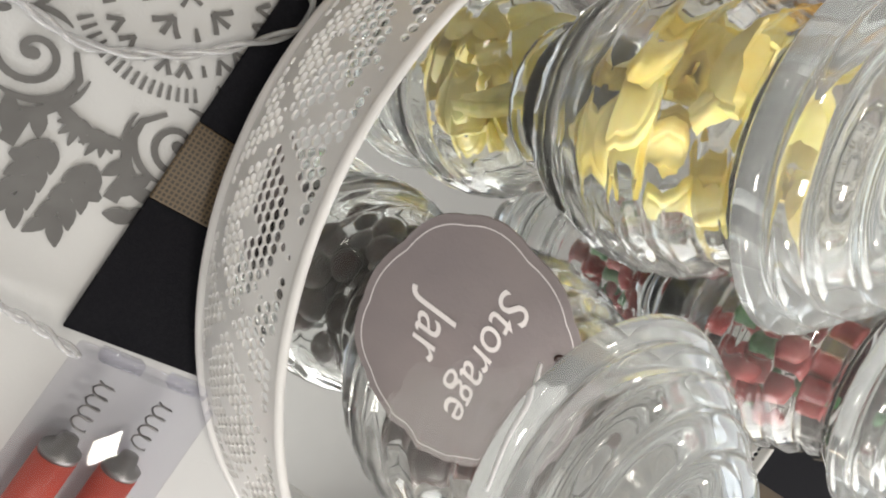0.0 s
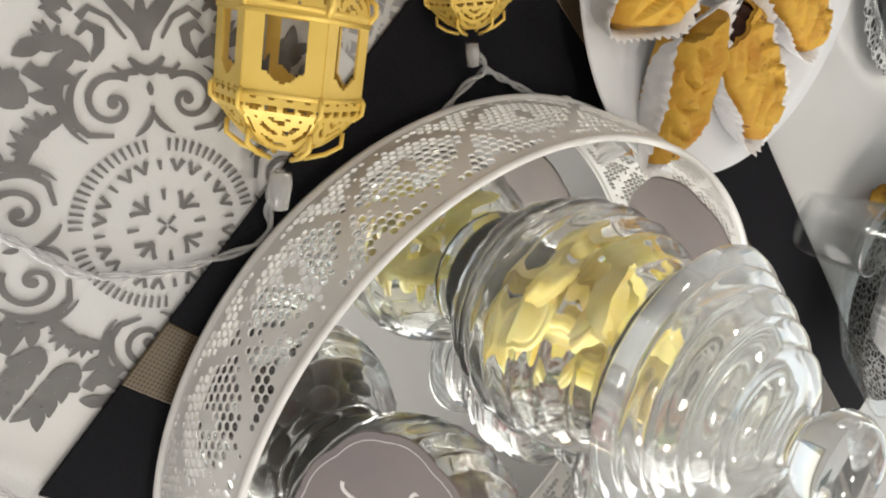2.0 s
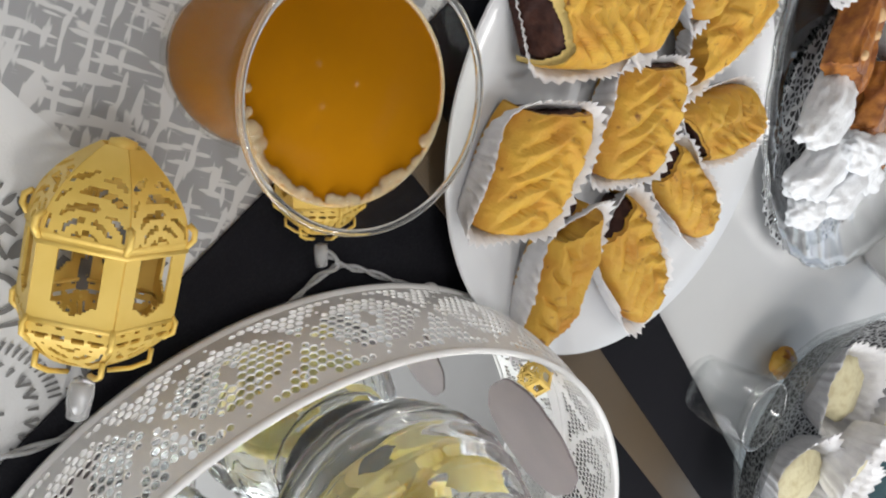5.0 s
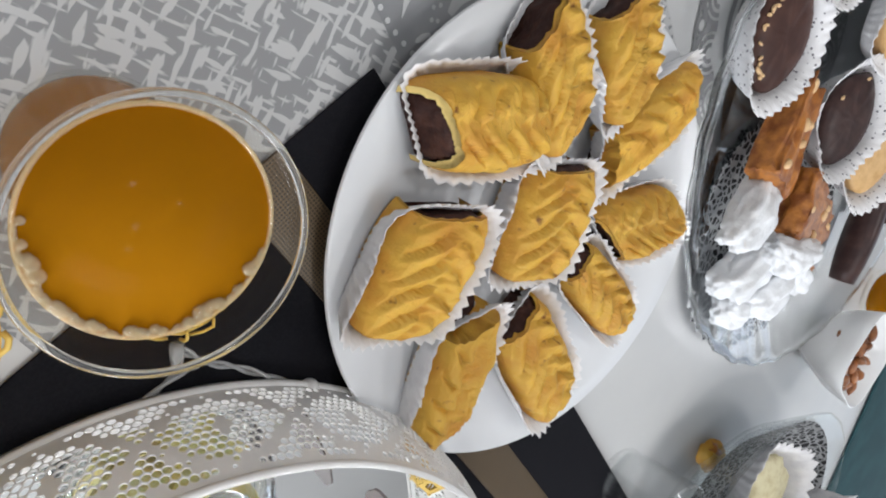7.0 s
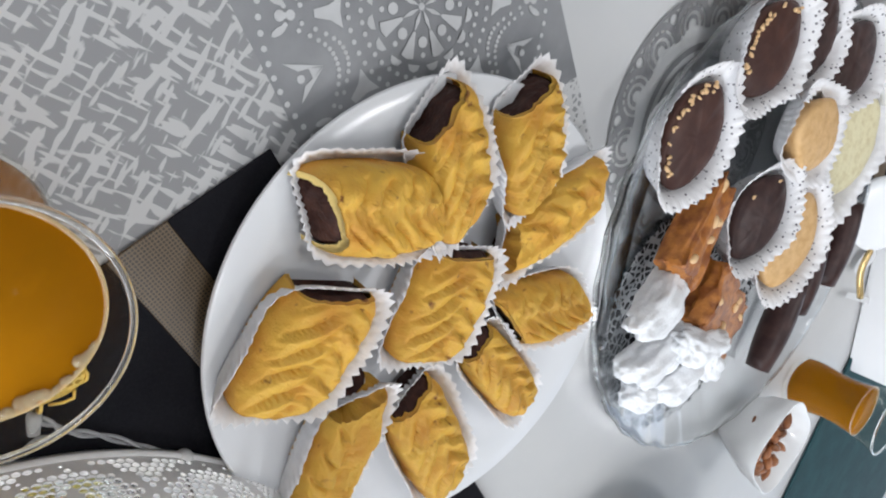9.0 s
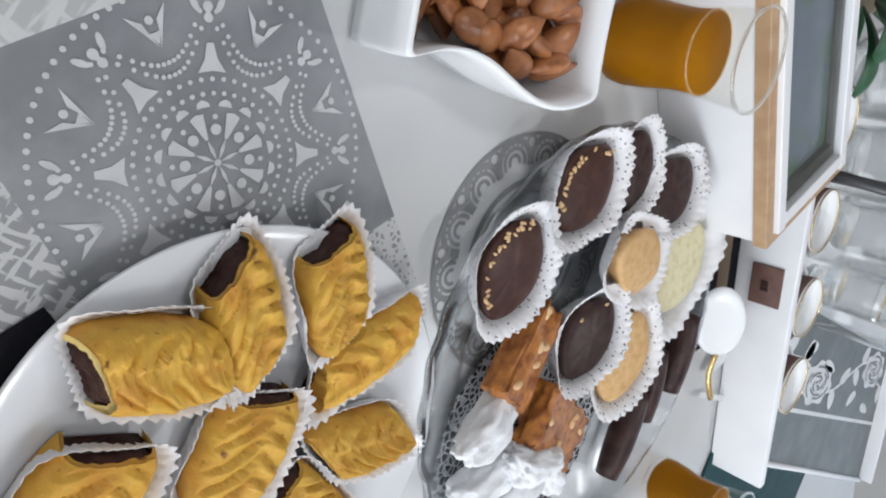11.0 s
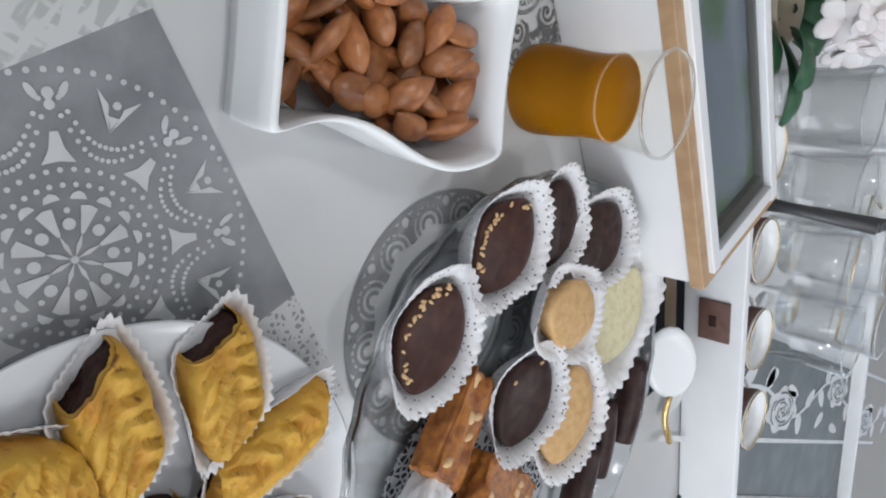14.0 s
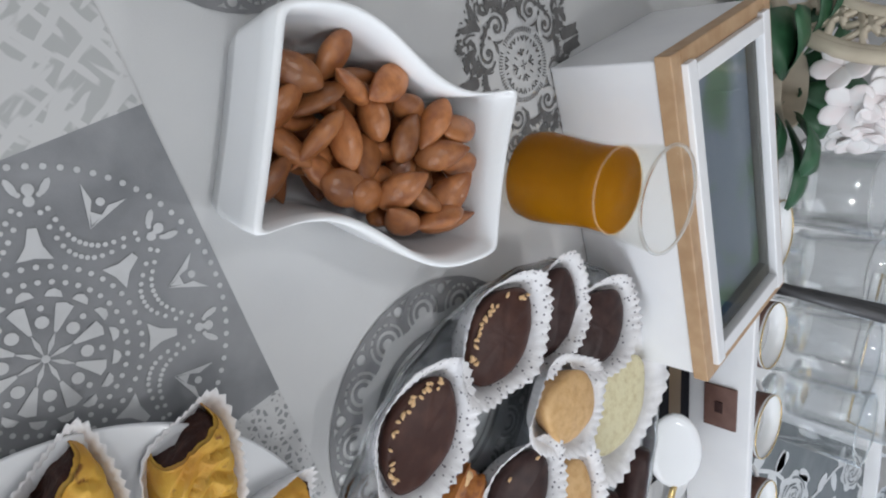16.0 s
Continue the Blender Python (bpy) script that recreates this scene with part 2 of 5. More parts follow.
GUMRED = mat("red_gummy", (0.2, 0.014, 0.016), 0.35, var=(80, (0.32, 0.05, 0.045), 0.4, 0.7), island=0.2)
GUMGREEN = mat("green_gummy", (0.03, 0.12, 0.04), 0.35)
ALMOND = mat("almond_skin", (0.37, 0.145, 0.05), 0.3, var=(160, (0.21, 0.072, 0.026), 0.4, 0.7), each=0.36, grain=((600, 0.3), (150, 0.2)))
WOOD = mat("pale_wood", (0.5, 0.33, 0.19), 0.5, var=(60, (0.42, 0.26, 0.14), 0.4, 0.65), grain=((200, 0.2),))
WHITEPAINT = mat("white_paint", (0.85, 0.85, 0.86), 0.4, var=(16, (0.8, 0.8, 0.82), 0.4, 0.7), grain=((200, 0.08),))
LEATHER = mat("brown_leather", (0.13, 0.065, 0.05), 0.6, var=(80, (0.17, 0.09, 0.07), 0.4, 0.7), grain=((500, 0.4),))
LEAF = mat("dark_green_leaf", (0.03, 0.1, 0.045), 0.4, var=(60, (0.05, 0.15, 0.07), 0.4, 0.7), island=0.25)
PETAL = mat("white_petal", (0.8, 0.78, 0.78), 0.6, var=(50, (0.78, 0.68, 0.68), 0.45, 0.75))
CREAM = mat("cream_wood", (0.68, 0.6, 0.47), 0.6, var=(60, (0.6, 0.52, 0.4), 0.4, 0.7))
GREYTRAY = mat("grey_tray_floor", (0.13, 0.145, 0.15), 0.55, var=(20, (0.18, 0.195, 0.2), 0.4, 0.7))
STEEL = mat("brushed_steel", (0.1, 0.1, 0.105), 0.45, 0.6)
TEAL = mat("teal_velvet", (0.008, 0.045, 0.055), 0.8, var=(30, (0.014, 0.065, 0.075), 0.4, 0.7), grain=((700, 0.5),))
PANEREFLECTION = mat("painted_reflection", (0.2, 0.235, 0.29), 0.25, var=(16, (0.1, 0.17, 0.1), 0.45, 0.6))
LIDSHADE = mat("lid_edge_shade", (0.03, 0.028, 0.018), 0.4, var=(60, (0.05, 0.045, 0.03), 0.4, 0.7))
ROSEPALE = mat("pale_rose_print", (0.72, 0.73, 0.735), 0.5, var=(40, (0.62, 0.63, 0.64), 0.4, 0.7))
LACEBLACK = threshold_mat("black_lace_doily", (0.012, 0.012, 0.015), (0.42, 0.43, 0.44), "comb", 170, 0.12, 0.8)
FROST = glass_mat("pressed_glass", (0.9, 0.93, 0.95), 1.35, 0.12)
WALL = mat("room_wall_paint", (0.74, 0.735, 0.73), 0.8, var=(3, (0.69, 0.685, 0.68), 0.4, 0.7), grain=((200, 0.1),))
CEILWHITE = mat("white_ceiling_paint", (0.86, 0.855, 0.86), 0.8, var=(3, (0.82, 0.815, 0.82), 0.4, 0.7), grain=((200, 0.08),))
FLOORM = mat("room_floor_tile", (0.4, 0.37, 0.34), 0.4, var=(5, (0.34, 0.31, 0.28), 0.4, 0.7))
TABLEWOOD = mat("table_wood", (0.2, 0.12, 0.07), 0.5, var=(12, (0.14, 0.08, 0.05), 0.4, 0.7))


# ---- builders ----
def obj(name, bm, material, m=None, smooth=True):
    me = bpy.data.meshes.new(name)
    bm.normal_update()
    bm.to_mesh(me)
    bm.free()
    for mt in (material if isinstance(material, (list, tuple)) else [material]):
        me.materials.append(mt)
    if smooth:
        for p in me.polygons:
            p.use_smooth = True
    ob = new(name, me)
    if m is not None:
        ob.matrix_world = m
    return ob


def thing(name, m, label, category, group="", kind=""):
    ob = new(name)
    ob.matrix_world = m
    ob.empty_display_size = 0.01
    return tagged(ob, label, category, group, kind)


def part(name, bm, material, parent, label="", m=None, smooth=True):
    ob = obj(name, bm, material, m, smooth)
    ob.parent = parent
    if label:
        tagged(ob, label)
    return ob


def lathe(profile, n=48, ribs=0, amp=0.0, twist=0.0, bm=None):
    """Turns (radius, z) pairs round the z axis; ribs press waves into the wall."""
    bm = bm or bmesh.new()
    rings = []
    for r, z in profile:
        if r < 1e-6:
            rings.append([bm.verts.new((0, 0, z))])
            continue
        ring = []
        for i in range(n):
            a = 2 * math.pi * i / n
            rr = r * (1 + amp * math.cos(ribs * a + twist * z)) if ribs else r
            ring.append(bm.verts.new((rr * math.cos(a), rr * math.sin(a), z)))
        rings.append(ring)
    for a, b in zip(rings, rings[1:]):
        for i in range(n):
            j = (i + 1) % n
            if len(a) == 1 and len(b) > 1:
                bm.faces.new((a[0], b[j], b[i]))
            elif len(b) == 1 and len(a) > 1:
                bm.faces.new((a[i], a[j], b[0]))
            elif len(a) > 1:
                bm.faces.new((a[i], a[j], b[j], b[i]))
    return bm


def tube(points, radius, n=8, bm=None, closed=False):
    """A round rod along points."""
    bm = bm or bmesh.new()
    pts = [Vector(p) for p in points]
    rings = []
    for k, p in enumerate(pts):
        if closed:
            d = (pts[(k + 1) % len(pts)] - pts[k - 1]).normalized()
        else:
            d = (pts[min(k + 1, len(pts) - 1)] - pts[max(k - 1, 0)]).normalized()
        q = d.to_track_quat("Z", "Y")
        rr = radius(k / max(1, len(pts) - 1)) if callable(radius) else radius
        rings.append([bm.verts.new(p + q @ Vector((rr * math.cos(2 * math.pi * i / n), rr * math.sin(2 * math.pi * i / n), 0))) for i in range(n)])
    pairs = list(zip(rings, rings[1:])) + ([(rings[-1], rings[0])] if closed else [])
    for a, b in pairs:
        for i in range(n):
            bm.faces.new((a[i], a[(i + 1) % n], b[(i + 1) % n], b[i]))
    if not closed:
        bm.faces.new(rings[0][::-1])
        bm.faces.new(rings[-1])
    return bm


def spline(points, steps=10):
    """Catmull-Rom through points."""
    P = [Vector(p) for p in points]
    P = [2 * P[0] - P[1]] + P + [2 * P[-1] - P[-2]]
    out = []
    for i in range(1, len(P) - 2):
        for s in range(steps):
            t = s / steps
            out.append(0.5 * ((2 * P[i]) + (P[i + 1] - P[i - 1]) * t + (2 * P[i - 1] - 5 * P[i] + 4 * P[i + 1] - P[i + 2]) * t * t + (3 * P[i] - P[i - 1] - 3 * P[i + 1] + P[i + 2]) * t ** 3))
    out.append(P[-2])
    return out


def slab(sx, sy, sz, bevel=0.002, bm=None, at=(0, 0, 0), seg=2):
    """A box with rounded edges whose base centre is at."""
    own = bmesh.new()
    bmesh.ops.create_cube(own, size=1)
    for v in own.verts:
        v.co = Vector((v.co.x * sx, v.co.y * sy, (v.co.z + 0.5) * sz)) + Vector(at)
    if bevel:
        bmesh.ops.bevel(own, geom=own.edges[:], offset=bevel, segments=seg, affect='EDGES', profile=0.6)
    if bm is None:
        return own
    return merge(bm, own)


def merge(bm, other, m=None):
    me = bpy.data.meshes.new("tmp")
    if m is not None:
        bmesh.ops.transform(other, matrix=m, verts=other.verts[:])
    other.to_mesh(me)
    other.free()
    bm.from_mesh(me)
    bpy.data.meshes.remove(me)
    return bm


def blob(rx, ry, rz, sub=2, rough=0.0, seed=0, freq=60.0):
    bm = bmesh.new()
    bmesh.ops.create_icosphere(bm, subdivisions=sub, radius=1)
    for v in bm.verts:
        k = 1 + rough * noise.noise(v.co * freq * 0.03 + Vector((seed * 3.1, seed * 1.7, 0)))
        v.co = Vector((v.co.x * rx * k, v.co.y * ry * k, v.co.z * rz * k))
    return bm


_lift = [0]


def lifted(z):
    """Each printed stroke lies a hair above the one before."""
    _lift[0] = (_lift[0] + 1) % 211
    return z + 0.0000016 * _lift[0]


def flat_poly(bm, pts, z):
    z = lifted(z)
    bm.faces.new([bm.verts.new((x, y, z)) for x, y in pts])


def flat_dot(bm, x, y, r, z, n=8, ry=None, turn=0.0):
    ry = ry or r
    c, s = math.cos(turn), math.sin(turn)
    flat_poly(bm, [(x + r * math.cos(a) * c - ry * math.sin(a) * s, y + r * math.cos(a) * s + ry * math.sin(a) * c) for a in [2 * math.pi * i / n for i in range(n)]], z)


def flat_stroke(bm, pts, width, z):
    """A printed stroke along 2D points; width(t) in metres, t from 0 to 1."""
    z = lifted(z)
    P = [Vector((p[0], p[1], 0)) for p in pts]
    left, right = [], []
    for k, p in enumerate(P):
        d = (P[min(k + 1, len(P) - 1)] - P[max(k - 1, 0)]).normalized()
        nrm = Vector((-d.y, d.x, 0))
        w = (width(k / (len(P) - 1)) if callable(width) else width) / 2
        left.append(bm.verts.new((p.x + nrm.x * w, p.y + nrm.y * w, z)))
        right.append(bm.verts.new((p.x - nrm.x * w, p.y - nrm.y * w, z)))
    for k in range(len(P) - 1):
        bm.faces.new((right[k], right[k + 1], left[k + 1], left[k]))


def basis(o, x, y):
    x = Vector(x).normalized()
    z = x.cross(Vector(y)).normalized()
    y = z.cross(x)
    m = Matrix((x, y, z)).transposed().to_4x4()
    m.translation = o
    return m

# ---- room ----
def room_wall(name, bm):
    return tagged(obj(name, bm, WALL, None, False), "plain warm grey painted room wall", "wall", kind="structure")


# the north opening is added for the fill light there
_w = slab(1.3, 0.12, 2.6, 0, None, (-2.25, 3.06, -0.76))
slab(1.2, 0.12, 2.6, 0, _w, (1.7, 3.06, -0.76))
slab(2.7, 0.12, 0.8, 0, _w, (-0.25, 3.06, -0.76))
slab(2.7, 0.12, 0.45, 0, _w, (-0.25, 3.06, 1.39))
room_wall("wall_north", _w)
room_wall("wall_south", slab(5.2, 0.12, 2.6, 0, None, (-0.3, -2.06, -0.76)))
room_wall("wall_west", slab(0.12, 5.0, 2.6, 0, None, (-2.84, 0.5, -0.76)))
_w = slab(0.12, 1.55, 2.6, 0, None, (2.24, 2.225, -0.76))
slab(0.12, 0.95, 2.6, 0, _w, (2.24, -1.525, -0.76))
slab(0.12, 2.5, 0.75, 0, _w, (2.24, 0.2, -0.76))
slab(0.12, 2.5, 0.4, 0, _w, (2.24, 0.2, 1.44))
room_wall("wall_east", _w)
tagged(obj("floor", slab(5.2, 5.24, 0.06, 0, None, (-0.3, 0.5, -0.82)), FLOORM, None, False), "pale brown tiled room floor", "floor", kind="structure")
tagged(obj("ceiling", slab(5.2, 5.24, 0.06, 0, None, (-0.3, 0.5, 1.84)), CEILWHITE, None, False), "plain white painted room ceiling", "ceiling", kind="structure")

# ---- table, cloth and prints ----
E1, E2 = Vector((0.507, 0.862, 0)), Vector((0.862, -0.507, 0))
CLOTH_TURN = math.degrees(math.atan2(-0.507, 0.862))
table = thing("dining_table", pose(-0.35, 0.62, 0, 0, 0, CLOTH_TURN), "dark wooden dining table under a printed cloth", "table")
part("tabletop", slab(1.5, 2.5, 0.035, 0.004, None, (0, 0, -0.0385)), TABLEWOOD, table)
for _x in (-0.66, 0.66):
    for _y in (-1.15, 1.15):
        part("leg", slab(0.07, 0.07, 0.7215, 0.004, None, (_x, _y, -0.76)), TABLEWOOD, table)

cloth = tagged(new("tablecloth"), "off-white vinyl tablecloth with grey patchwork print", "tablecloth")
part("cloth_sheet", slab(1.54, 2.54, 0.0032, 0.001, None, (0, 0, -0.0032)), CLOTH, cloth, "", pose(-0.35, 0.62, 0, 0, 0, CLOTH_TURN))
Z1, Z2 = 0.0004, 0.0008


def grid_patch(name, e1a, e1b, e2a, e2b, material, label=""):
    o = Vector((-0.430, 0.199, 0))
    bm = bmesh.new()
    flat_poly(bm, [(o + E1 * a + E2 * b).to_2d() for a, b in ((e1a, e2a), (e1a, e2b), (e1b, e2b), (e1b, e2a))], Z1)
    for f in bm.faces:
        if f.normal.z < 0:
            f.normal_flip()
    return part(name, bm, material, cloth, label, None, False)


grid_patch("grey_patch", 0, 0.16, 0, 0.165, GREYPATCH, "grey washed square patch")
grid_patch("hatched_patch", 0, 0.17, 0.165, 0.348, HATCH, "grey patch with white hatched strokes")
grid_patch("honeycomb_patch", 0.16, 0.237, 0, 0.16, COMB, "grey and white honeycomb patch")
grid_patch("pale_patch", -0.16, 0, 0.0, 0.17, PALEPATCH, "pale brushed grey patch")


def mandala(x, y, R, turn):
    """A round lace motif: rings of dots, wedges, petals and scallops."""
    bm = bmesh.new()
    P = lambda r, a: (x + r * R * math.cos(a + turn), y + r * R * math.sin(a + turn))
    T = 2 * math.pi

    def ring(r, n, size):
        for i in range(n):
            flat_dot(bm, *P(r, T * i / n), size * R, Z2, 7)
    ring(1.0, 80, 0.0175)
    ring(0.49, 46, 0.0155)
    ring(0.41, 40, 0.0155)
    for i in range(8):
        a = T * i / 8
        b = a + T / 16
        # a lozenge at the hub that opens into a flared spoke, and dots between the spokes
        flat_poly(bm, [P(0.02, b), P(0.085, b - 0.16), P(0.15, b), P(0.085, b + 0.16)], Z2)
        flat_poly(bm, [P(0.15, b - 0.06), P(0.3, b - 0.15), P(0.31, b), P(0.3, b + 0.15), P(0.15, b + 0.06)], Z2)
        flat_dot(bm, *P(0.2, a), 0.034 * R, Z2, 10)
        flat_dot(bm, *P(0.275, a), 0.017 * R, Z2, 8)
    for i in range(16):
        b = T * (i + 0.5) / 16
        flat_poly(bm, [P(0.335, b - 0.13), P(0.365, b - 0.085), P(0.378, b), P(0.365, b + 0.085), P(0.335, b + 0.13), P(0.333, b)], Z2)
    flat_dot(bm, x, y, 0.022 * R, Z2, 10)
    for i in range(8):
        a = T * i / 8
        flat_poly(bm, [P(0.53, a - 0.16), P(0.535, a), P(0.53, a + 0.16), P(0.6, a + 0.065), P(0.69, a + 0.03), P(0.69, a - 0.03), P(0.6, a - 0.065)], Z2)
        b = a + T / 16
        # eye triangle
        for q in ([P(0.93, b - 0.13), P(0.86, b - 0.05), P(0.79, b - 0.035), P(0.71, b)], [P(0.93, b + 0.13), P(0.71, b), P(0.79, b + 0.035), P(0.86, b + 0.05)], [P(0.73, b), P(0.8, b + 0.04), P(0.8, b - 0.04)]):
            flat_poly(bm, q, Z2)
        flat_dot(bm, *P(0.865, b), 0.024 * R, Z2 + 0.0001, 8)
        # knot where two scallops meet
        flat_dot(bm, *P(0.885, a), 0.03 * R, Z2, 10)
        flat_dot(bm, *P(0.825, a), 0.028 * R, Z2, 8)
        for sgn in (-1, 1):
            flat_dot(bm, *P(0.9, a + sgn * 0.085), 0.05 * R, Z2, 8, 0.02 * R, turn + a + sgn * 0.5)
        # scallops, two rows of dots
        for k in range(15):
            s = -1 + 2 * k / 14
            for depth, size in ((0.23, 0.0145), (0.3, 0.0145)):
                w = T / 16 * (0.86 if depth < 0.25 else 0.99)
                flat_dot(bm, *P(0.86 - depth * (1 - abs(s) ** 2.4), b + s * w), size * R, Z2, 6)
    for f in bm.faces:
        f.normal_update()
        if f.normal.z < 0:
            f.normal_flip()
    return tagged(part("lace_motif_print", bm, WHITEPRINT, cloth, "white lace rosette print", None, False), kind="stuff")


mandala(-0.318, 0.225, 0.0797, radians(37.4))


def spiral(bm, P, cx, cy, r, turns, start, sense, w0, w1, z=Z2):
    pts = []
    for k in range(30):
        t = k / 29
        a = start + sense * turns * 2 * math.pi * t
        pts.append(P(cx + r * t * math.cos(a), cy + r * t * math.sin(a)))
    flat_stroke(bm, pts, lambda t: w0 + (w1 - w0) * t, z)
    flat_dot(bm, *P(cx, cy), w0 * 1.1, z, 8)


def damask(x, y, turn, scale, ink):
    """A printed medallion with a comb ring, and four scrolled corners with leaves."""
    bm = bmesh.new()

    def leafy(P, x0, y0, x1, y1, w):
        flat_stroke(bm, [P(x0 + (x1 - x0) * t, y0 + (y1 - y0) * t) for t in (0, 0.25, 0.5, 0.75, 1)], lambda t: 0.0005 + 1.2 * w * math.sin(math.pi * min(1, t * 0.9 + 0.1)), Z2)
    def dash(r0, r1, a0, a1, w):
        flat_stroke(bm, [(x + scale * (r0 + (r1 - r0) * k / 4) * math.cos(turn + a0 + (a1 - a0) * k / 4), y + scale * (r0 + (r1 - r0) * k / 4) * math.sin(turn + a0 + (a1 - a0) * k / 4)) for k in range(5)], lambda t: scale * w * (0.7 + 0.5 * t), Z2)
    for i in range(72):
        a = 2 * math.pi * (i + 0.5) / 72
        if i % 18 not in (0, 17):
            dash(0.0272, 0.0316, a, a, 0.0011)
    # wedges in pairs with a single dash after every second one
    for i in range(24):
        a = 2 * math.pi * i / 24
        if i % 3 == 0:
            dash(0.0205, 0.0240, a, a, 0.0013)
        else:
            for sgn in (-1, 1):
                dash(0.0200, 0.0243, a, a + sgn * 0.085, 0.0014)
    for i in range(4):
        a = 2 * math.pi * i / 4
        dash(0.0095, 0.0135, a, a, 0.0014)
        b = a + math.pi / 4
        for sgn in (-1, 0, 1):
            dash(0.0078, 0.0132 + 0.001 * (sgn == 0), b + 0.03 * sgn, b + 0.34 * sgn, 0.0015)
        dash(0.0006, 0.0042, b, b, 0.0012)
    for q in range(4):
        ax = turn + q * math.pi / 2

        def P(u, v):
            return (x + scale * (u * math.cos(ax) - v * math.sin(ax)), y + scale * (u * math.sin(ax) + v * math.cos(ax)))
        for s in (-1, 1):
            spiral(bm, P, 0.0440, s * 0.0120, 0.0094, 1.35, math.pi / 2 * s, -s, 0.0017, 0.0022)
            # fleur: outer curl, petal and side leaf
            flat_stroke(bm, [P(*p) for p in ((0.0575, s * 0.0165), (0.062, s * 0.0135), (0.0665, s * 0.0130), (0.0685, s * 0.0165), (0.0655, s * 0.0195))], lambda t: 0.0012 + 0.0026 * math.sin(math.pi * t), Z2)
            flat_stroke(bm, [P(*p) for p in ((0.054, s * 0.003), (0.0535, s * 0.008), (0.056, s * 0.0105))], lambda t: 0.0026 * (1 - t * 0.6), Z2)
            flat_stroke(bm, [P(*p) for p in ((0.064, s * 0.0055), (0.0705, s * 0.0095), (0.0735, s * 0.0150), (0.0705, s * 0.0185))], lambda t: 0.0011 + 0.0014 * t, Z2)
            for k, (u0, v0, u1, v1, w) in enumerate(((0.058, 0.017, 0.0655, 0.0255, 0.0042), (0.060, 0.021, 0.0545, 0.029, 0.0036), (0.052, 0.022, 0.0555, 0.0335, 0.004), (0.046, 0.026, 0.0485, 0.035, 0.0034), (0.0415, 0.0265, 0.0365, 0.035, 0.003), (0.064, 0.029, 0.060, 0.0375, 0.0042), (0.056, 0.037, 0.0495, 0.0425, 0.0036))):
                leafy(P, u0, s * v0, u1, s * v1, w)
            flat_stroke(bm, [P(*p) for p in ((0.0335, s * 0.013), (0.0345, s * 0.0205), (0.0415, s * 0.0265), (0.0505, s * 0.0285), (0.0565, s * 0.0345))], lambda t: 0.0014 + 0.0032 * t, Z2)
            for k in range(3):
                flat_dot(bm, *P(0.0365 + 0.0025 * k, s * (0.0235 + 0.0022 * k)), 0.0008 * scale, Z2, 7)
            for k in range(5):
                leafy(P, 0.0795 - 0.0035 * k, s * (0.0125 + 0.0035 * k), 0.0835 - 0.0035 * k, s * (0.0165 + 0.0035 * k), 0.0013)
        for s in (-1, 1):
            flat_stroke(bm, [P(u, s * v) for u, v in ((0.046, 0.0375), (0.053, 0.0445), (0.0595, 0.0525))], lambda t: 0.0016 * (1 - 0.4 * t), Z2)
            for k in range(4):
                t = k / 3
                u0, v0 = 0.0455 + 0.0125 * t, 0.0365 + 0.0135 * t
                leafy(P, u0, s * v0, u0 + 0.0095, s * (v0 + 0.0022), 0.0036)
                leafy(P, u0, s * v0, u0 + 0.0026, s * (v0 + 0.0092), 0.0034)
        for s in (-1, 1):
            # arcs that echo each scroll
            for r, a0, a1, w in ((0.0125, 0.5, 2.3, 0.0017), (0.0152, 0.9, 2.5, 0.0015), (0.0125, 3.6, 4.6, 0.0014)):
                flat_stroke(bm, [P(0.0440 + r * math.cos(a0 + (a1 - a0) * k / 12), s * (0.0120 + r * math.sin(a0 + (a1 - a0) * k / 12))) for k in range(13)], lambda t, w=w: 0.0005 + w * math.sin(math.pi * t), Z2)
            # fans of pointed lobes
            for u0, v0, a0, size in ((0.0365, 0.0315, 0.9, 0.0085), (0.0610, 0.0265, 0.15, 0.0090), (0.0735, 0.0225, 0.6, 0.0080)):
                for k in range(5):
                    a = a0 + 0.5 * (k - 2)
                    q = size * (1 - 0.13 * abs(k - 2))
                    leafy(P, u0, s * v0, u0 + q * math.cos(a), s * (v0 + q * math.sin(a)), 0.0017)
        leafy(P, 0.046, 0, 0.0505, 0, 0.0014)
        # a cup, and a broad forked bloom with a bud between its arms
        flat_stroke(bm, [P(0.0585 - 0.0045 * math.cos(1.9 * (k / 6 - 1) * 0.8), 0.0055 * (k / 6 - 1)) for k in range(13)], lambda t: 0.0012 + 0.0022 * math.sin(math.pi * t), Z2)
        for s in (-1, 1):
            flat_stroke(bm, [P(*p) for p in ((0.0605, 0.0), (0.067, s * 0.0012), (0.0725, s * 0.0052), (0.078, s * 0.0098), (0.0825, s * 0.0112))], lambda t: 0.0006 + 0.0044 * math.sin(math.pi * min(1, t * 0.8 + 0.12)), Z2)
            flat_dot(bm, *P(0.0815, s * 0.0048), 0.0016 * scale, Z2, 8, 0.0009 * scale, ax + s * 0.5)
        leafy(P, 0.0655, 0, 0.0795, 0, 0.0026)
    for f in bm.faces:
        f.normal_update()
        if f.normal.z < 0:
            f.normal_flip()
    return tagged(part("damask_print", bm, ink, cloth, "grey damask medallion print", None, False), kind="stuff")


# the corners' axes lie aslant to the patch edges
_dt = math.atan2(0.507, -0.862) + radians(45.6)
damask(-0.005, 0.0525, _dt, 1.0, PRINT)
damask(-0.612, 0.385, _dt, 0.8, PRINT)


